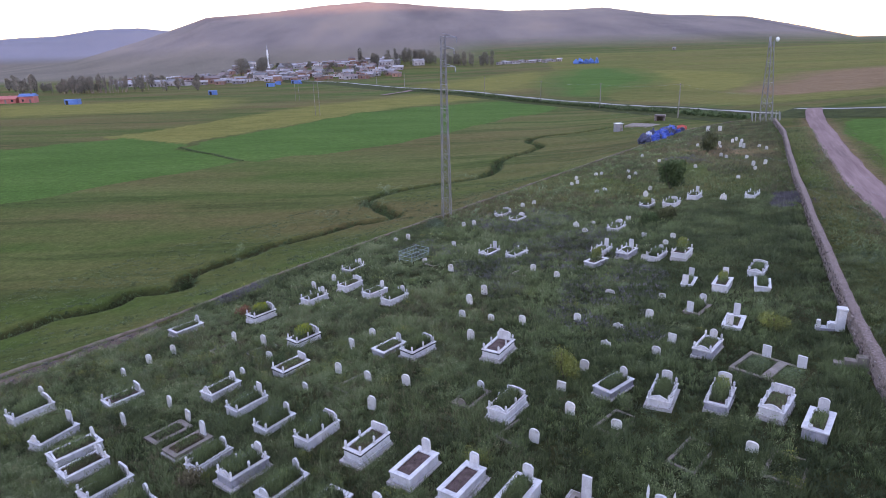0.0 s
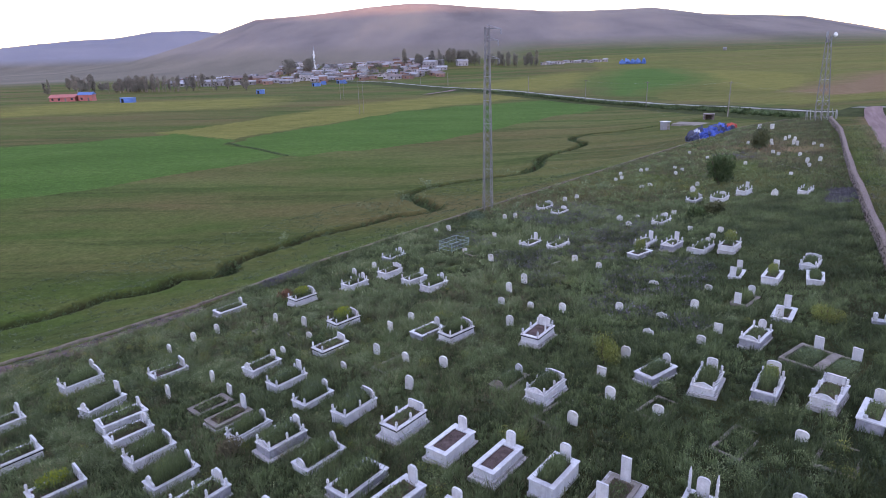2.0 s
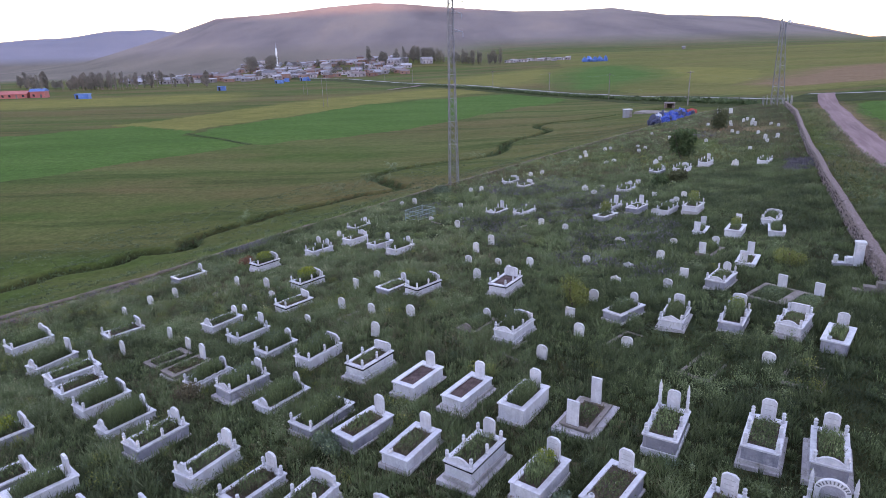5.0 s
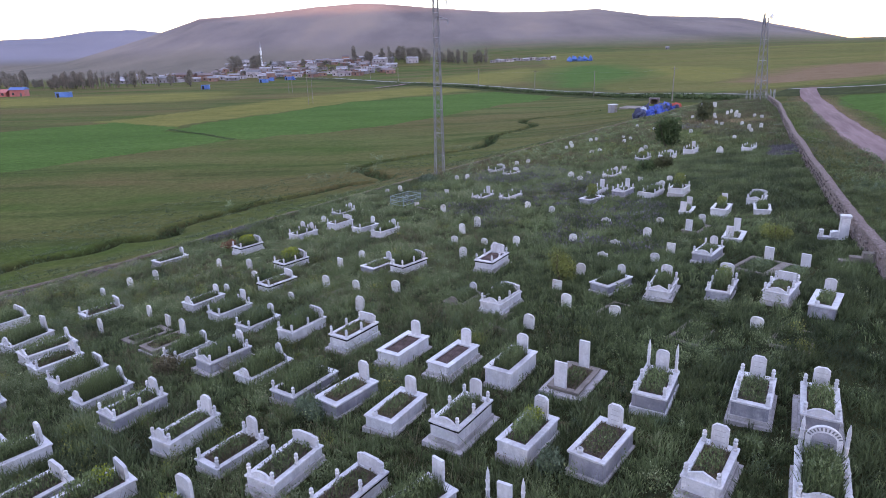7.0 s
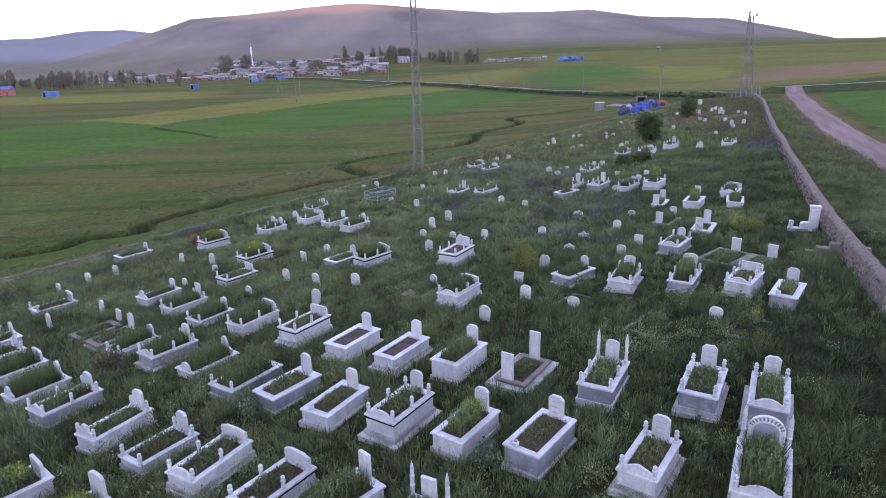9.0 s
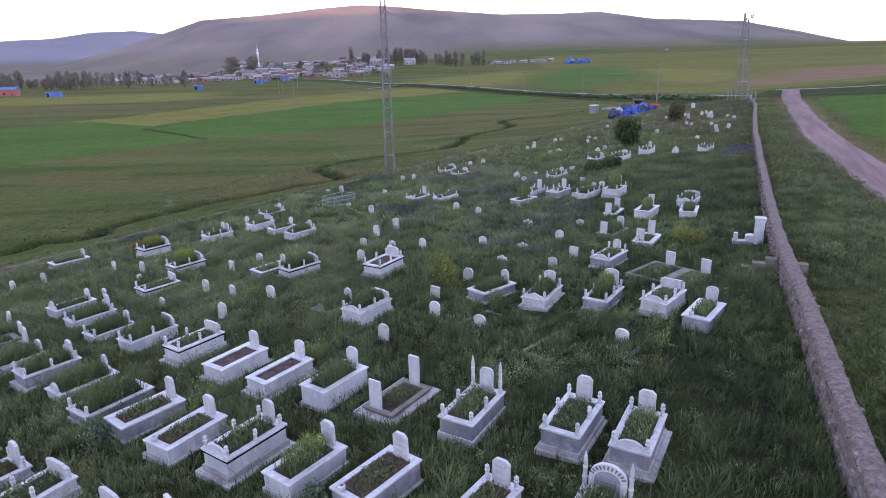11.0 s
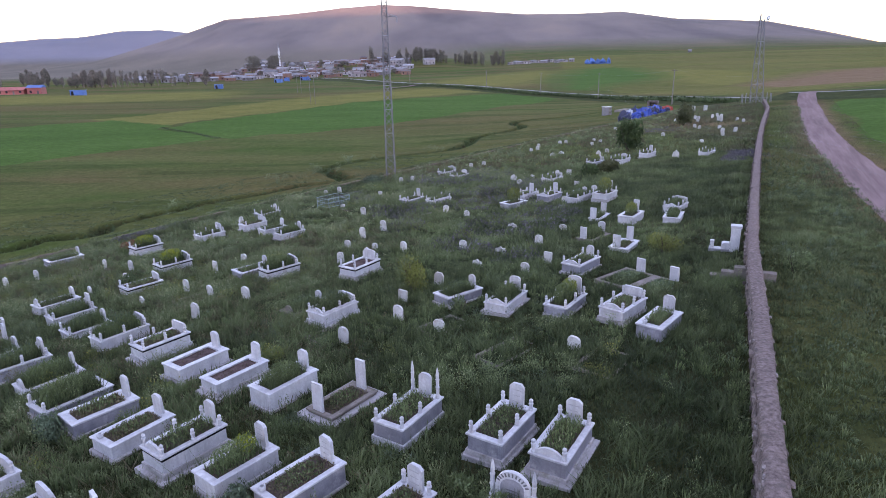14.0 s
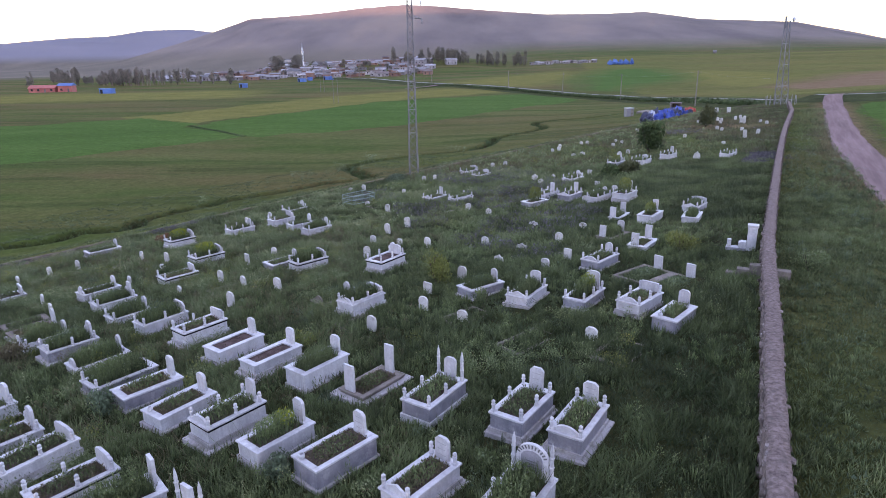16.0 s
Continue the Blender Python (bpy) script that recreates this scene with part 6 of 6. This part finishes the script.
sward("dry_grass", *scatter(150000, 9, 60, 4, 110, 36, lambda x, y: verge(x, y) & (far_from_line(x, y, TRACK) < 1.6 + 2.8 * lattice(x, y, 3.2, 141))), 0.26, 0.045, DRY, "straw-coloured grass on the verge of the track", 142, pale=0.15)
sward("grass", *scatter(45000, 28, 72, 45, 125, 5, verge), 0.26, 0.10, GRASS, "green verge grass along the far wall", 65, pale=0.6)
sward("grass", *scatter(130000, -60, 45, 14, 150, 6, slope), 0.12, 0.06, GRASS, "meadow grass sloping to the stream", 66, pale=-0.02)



def clumps(name, places, spread_, high, leaf, each, mats, label, seed):
    """Many low leafy clumps of one kind of weed."""
    rs = np.random.RandomState(seed)
    x, y = places
    k = clear(x, y, 0.16)
    x, y = x[k], y[k]
    z = land(x, y)
    proto = [leaves(each, (1, 1, 1), 1.0, seed + i) for i in range(5)]
    vs, ts = [], []
    for i in range(5):
        mine = np.arange(i, len(x), 5)
        v, f, t = proto[i]
        tri = v.reshape(-1, 3, 3)
        centre = tri.mean(1, keepdims=True)
        size = rs.uniform(0.6, 1.3, (len(mine), 1, 1, 1))
        shape = np.array([spread_, spread_, high])
        a = centre[None] * shape * size + (tri - centre)[None] * leaf
        a = a + np.stack([x[mine], y[mine], z[mine]], 1)[:, None, None, :]
        vs.append(a.reshape(-1, 3))
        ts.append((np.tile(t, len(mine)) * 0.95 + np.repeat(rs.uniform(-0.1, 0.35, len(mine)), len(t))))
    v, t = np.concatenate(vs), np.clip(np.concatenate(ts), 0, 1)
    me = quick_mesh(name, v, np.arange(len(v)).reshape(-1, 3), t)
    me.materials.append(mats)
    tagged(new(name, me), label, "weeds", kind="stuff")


def tussocks(name, places, wide, high, blade, each, mat, label, seed, pale=0.0):
    """Many fluffy tufts of arching blades, each tuft with its own tone."""
    rs = np.random.RandomState(seed)
    x, y = places
    k = clear(x, y, 0.1)
    x, y = x[k], y[k]
    z = land(x, y) - 0.02
    vs, ts = [], []
    for i in range(6):
        mine = np.arange(i, len(x), 6)
        a, far = rs.uniform(0, 2 * math.pi, each), np.sqrt(rs.rand(each))
        out = np.stack([np.cos(a), np.sin(a), 0 * a], 1)
        foot = out * (far * 0.45)[:, None]
        tip = out * (far * rs.uniform(0.7, 1.15, each))[:, None]
        tip[:, 2] = (1 - 0.55 * far ** 2) * rs.uniform(0.65, 1.1, each)
        turn = rs.uniform(0, math.pi, each)
        side = np.stack([np.cos(turn), np.sin(turn), 0 * a], 1)
        size = rs.uniform(0.55, 1.35, len(mine))
        shape = np.stack([wide * size, wide * size, high * size * rs.uniform(0.7, 1.2, len(mine))], 1)[:, None, :]
        base = np.stack([x[mine], y[mine], z[mine]], 1)[:, None, :]
        f, p = base + foot[None] * shape, base + tip[None] * shape
        s = side[None] * (blade * rs.uniform(0.6, 1.3, each))[None, :, None]
        mid = f * 0.4 + p * 0.6 + np.array([0, 0, 0.12 * high])
        vs.append(np.stack([f - s * 0.5, f + s * 0.5, mid + s * 0.4, mid - s * 0.4, mid - s * 0.4, mid + s * 0.4, p], 2).reshape(-1, 7, 3))
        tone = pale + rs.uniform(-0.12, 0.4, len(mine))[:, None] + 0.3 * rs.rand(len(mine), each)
        # dark roots, light tips: the tuft's shading is put into the tint
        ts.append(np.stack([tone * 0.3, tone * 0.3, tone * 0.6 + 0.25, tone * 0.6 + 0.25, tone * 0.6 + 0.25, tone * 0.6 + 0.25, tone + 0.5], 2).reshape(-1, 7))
    v, t = np.concatenate(vs), np.concatenate(ts)
    n = len(v)
    b = np.arange(n)[:, None] * 7
    faces = np.concatenate([b + np.array([0, 1, 2]), b + np.array([0, 2, 3]), b + np.array([4, 5, 6])])
    me = quick_mesh(name, v.reshape(-1, 3), faces, np.clip(t.ravel(), 0, 1))
    me.materials.append(mat)
    tagged(new(name, me), label, "grass", kind="stuff")


patchy = lambda size, cut, seed: (lambda x, y: yard(x, y) & (lattice(x, y, size, seed) * 0.7 + lattice(x, y, size * 0.3, seed + 7) * 0.3 > cut - 0.22 + 0.44 * np.random.RandomState(seed).rand(len(x))) & (1.15 * lawn(x, y) < np.random.RandomState(seed + 3).rand(len(x))))
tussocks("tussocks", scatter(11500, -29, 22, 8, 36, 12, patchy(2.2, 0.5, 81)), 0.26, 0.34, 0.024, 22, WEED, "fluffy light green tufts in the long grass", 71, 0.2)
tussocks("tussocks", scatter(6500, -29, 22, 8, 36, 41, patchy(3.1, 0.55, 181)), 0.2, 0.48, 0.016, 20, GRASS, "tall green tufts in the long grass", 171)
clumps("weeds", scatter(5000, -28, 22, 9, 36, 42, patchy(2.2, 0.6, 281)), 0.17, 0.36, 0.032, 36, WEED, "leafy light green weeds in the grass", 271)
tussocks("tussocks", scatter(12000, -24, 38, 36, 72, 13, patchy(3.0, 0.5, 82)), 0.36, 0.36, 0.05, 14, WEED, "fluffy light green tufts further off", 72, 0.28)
clumps("weeds", scatter(2200, -2, 70, 72, 145, 14, patchy(5.0, 0.5, 83)), 0.5, 0.3, 0.11, 24, WEED, "pale weeds at the far end", 73)
tussocks("tussocks", scatter(9000, 9, 42, 4, 60, 15, lambda x, y: verge(x, y) & (lattice(x, y, 2.5, 84) > 0.3)), 0.28, 0.26, 0.026, 18, WEED, "light green tufts on the verge", 74, 0.12)
clumps("dry_weeds", scatter(4200, -28, 6, 9, 44, 16, patchy(2.0, 0.70, 85)), 0.22, 0.3, 0.036, 40, DRY, "brownish dry weeds among the graves", 75)


def round_patches(spots):
    return lambda x, y: np.any([np.hypot((x - a), (y - b)) < r for a, b, r in spots], 0)


mauve = round_patches([(8.5, 66, 5.5), (4.6, 50.5, 4.0), (10.8, 52.5, 5.5), (11.7, 41.5, 3.6), (9.8, 37.5, 3.2), (-1.0, 57.5, 3.5), (14.5, 44.5, 2.2), (11.2, 33.5, 1.6), (38.5, 97.5, 3.5), (35.6, 62.5, 2.4), (4, 43.5, 1.8), (14, 57, 3)])
clumps("mauve_flowers", scatter(60000, -5, 45, 30, 102, 17, lambda x, y: mauve(x, y) & (lattice(x, y, 2.2, 151) > 0.3) & (np.random.RandomState(3).rand(len(x)) < 0.22)), 0.36, 0.28, 0.075, 13, PURPLE, "hazy mauve flowering weeds in patches", 76)
strip = lambda x, y: (np.abs(far_from_line(x, y, KERB) + 1.2) < 0.75) & (x < -15) & (lattice(x, y, 4.0, 90) > 0.35)
clumps("mauve_flowers", scatter(60000, -40, -14, 24, 56, 18, strip), 0.25, 0.16, 0.08, 12, PURPLE, "mauve flowers growing along the kerb", 77)
tops = lambda x, y: (yard(x, y) | verge(x, y)) & (lattice(x, y, 1.6, 88) > 0.72)
clumps("daisies", scatter(3000, -20, 34, 9, 60, 19, tops), 0.12, 0.42, 0.028, 4, UMBEL, "tiny scattered white flower heads in the grass", 78)
edge = lambda x, y: np.abs(np.abs(far_from_line(x, y, TRACK)) - 2.9) < 1.5
sward("dry_grass", *scatter(190000, 17, 92, 4, 150, 8, edge), 0.13, 0.06, DRY, "thin trampled dry grass along the track", 68)
umbels = round_patches([(-11.3, 88.5, 3), (-7, 98.5, 3.4), (-14.5, 82, 2.5), (0.2, 66.5, 2.6), (3.5, 70.5, 1.8), (15, 79.5, 2.4), (4.5, 104.5, 2.5), (-22, 66.5, 1.6)])
clumps("umbel_weeds", scatter(1200, -26, 30, 62, 108, 20, umbels), 0.42, 0.8, 0.085, 34, UMBEL, "tall white flowering umbel weeds near the stream", 79)
shady = lambda x, y: (np.abs(np.abs(far_from_line(x, y, ROAD)) - 6.0) < 2.2) & (y < 420 - 120 * np.random.RandomState(5).rand(len(x))) & (x < 78) & (far_from_line(x, y, ROAD) > 0)
clumps("bank_scrub", scatter(60000, -30, 110, 130, 420, 21, shady), 0.9, 0.9, 0.45, 10, BUSH_LEAF, "dark low scrub on the road embankment", 80)
bed = lambda x, y: np.abs(far_from_line(x, y, STREAM)) < 0.95
clumps("stream_rushes", scatter(120000, -60, 45, 30, 175, 22, bed), 0.3, 0.55, 0.11, 11, BUSH_LEAF, "dark rushes filling the narrow stream bed", 86)
sward("dry_grass", *scatter(70000, -30, 3, 9, 46, 35, lambda x, y: yard(x, y) & (lattice(x, y, 1.8, 197) > 0.45)), 0.34, 0.026, DRY, "olive brown grass among the graves by the kerb", 198, pale=0.1)
brown = lambda x, y: (np.abs(far_from_line(x, y, KERB) + 0.7) < 0.5)
clumps("dock", scatter(26000, -40, 60, 24, 140, 24, brown), 0.22, 0.17, 0.09, 10, DRY, "brownish weeds crowding the kerb", 89)

tall = lambda x, y: yard(x, y) & (lattice(x, y, 1.1, 92) * 0.6 + lattice(x, y, 3.4, 93) * 0.4 > 0.42 + 0.3 * np.random.RandomState(7).rand(len(x)))
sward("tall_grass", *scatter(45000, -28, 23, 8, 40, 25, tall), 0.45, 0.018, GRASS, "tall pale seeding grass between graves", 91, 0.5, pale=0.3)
lush = lambda x, y: yard(x, y) & (lattice(x, y, 1.5, 95) > 0.66)
clumps("tall_weeds", scatter(2600, -28, 22, 9, 38, 26, lush), 0.13, 0.62, 0.034, 44, WEED, "tall leafy weed stalks among the graves", 94)
line = [(-66.4, 161.5), (-58.8, 153.4), (-49.5, 143.9), (-43.4, 137.9), (-48.2, 128.5), (-55.9, 121), (-61.4, 112), (-65.8, 103.5), (-80, 92)]
ditch = lambda x, y: (np.abs(far_from_line(x, y, line[:4])) < 0.2)
clumps("ditch_growth", scatter(60000, -82, -40, 90, 163, 27, ditch), 0.4, 0.1, 0.2, 7, BUSH_LEAF, "dark growth in the ditch between crop fields", 96)
slab_patch = round_patches([(37.2, 65.8, 1.5), (35.8, 63.4, 1.4), (34.4, 61.6, 1.2)])
clumps("mauve_flowers", scatter(9000, 32, 40, 59, 69, 28, slab_patch), 0.22, 0.2, 0.09, 10, PURPLE, "low mauve flowers against the stone wall", 99)
clumps("sage_weeds", scatter(800, 12, 42, 8, 70, 29, lambda x, y: verge(x, y) & (lattice(x, y, 3.0, 100) > 0.45)), 0.2, 0.45, 0.06, 26, SAGE, "pale grey-green weeds on the verge", 101)
clumps("sage_weeds", scatter(1500, -26, 24, 9, 46, 30, patchy(2.4, 0.75, 102)), 0.17, 0.38, 0.034, 36, SAGE, "pale grey-green weeds between the graves", 103)

left_side = lambda x, y: patchy(1.8, 0.45, 381)(x, y) & (x < 4 + 0.2 * (y - 9))
tussocks("tussocks", scatter(11000, -29, 12, 9, 46, 43, left_side), 0.24, 0.36, 0.024, 18, WEED, "light green leafy tufts among the graves", 371, 0.26)
near_bank = lambda x, y: slope(x, y) & (lattice(x, y, 3.5, 171) * 0.6 + lattice(x, y, 1.1, 172) * 0.4 > 0.48)
tussocks("meadow_tufts", scatter(9000, -45, 20, 24, 100, 44, near_bank), 0.4, 0.2, 0.05, 8, GRASS, "low green tufts of the meadow by the stream", 173, 0.1)

# bigger leafy plants standing between the graves
for mat, count, wide, high, leaf, each, seed, label in ((FLUFF, 7500, 0.38, 0.36, 0.036, 100, 111, "bushy light green weeds between the graves"), (DRY, 1100, 0.3, 0.38, 0.034, 90, 112, "bushy brownish weeds between the graves"),
                                                        (SAPLING, 1300, 0.32, 0.42, 0.036, 100, 113, "bushy yellow-green weeds between the graves"), (SAGE, 900, 0.3, 0.36, 0.034, 90, 114, "bushy grey-green weeds between the graves")):
    clumps("weed_bushes", scatter(count, -29, 21, 9, 44, seed, patchy(2.8, 0.62, seed)), wide, high, leaf, each, mat, label, seed + 10)
    if mat != SAGE:
        clumps("weed_bushes", scatter(count // 2, -26, 40, 42, 100, seed + 20, patchy(4.0, 0.58, seed)), wide * 1.25, high, leaf * 2.0, each // 4, mat, label + " further off", seed + 30)
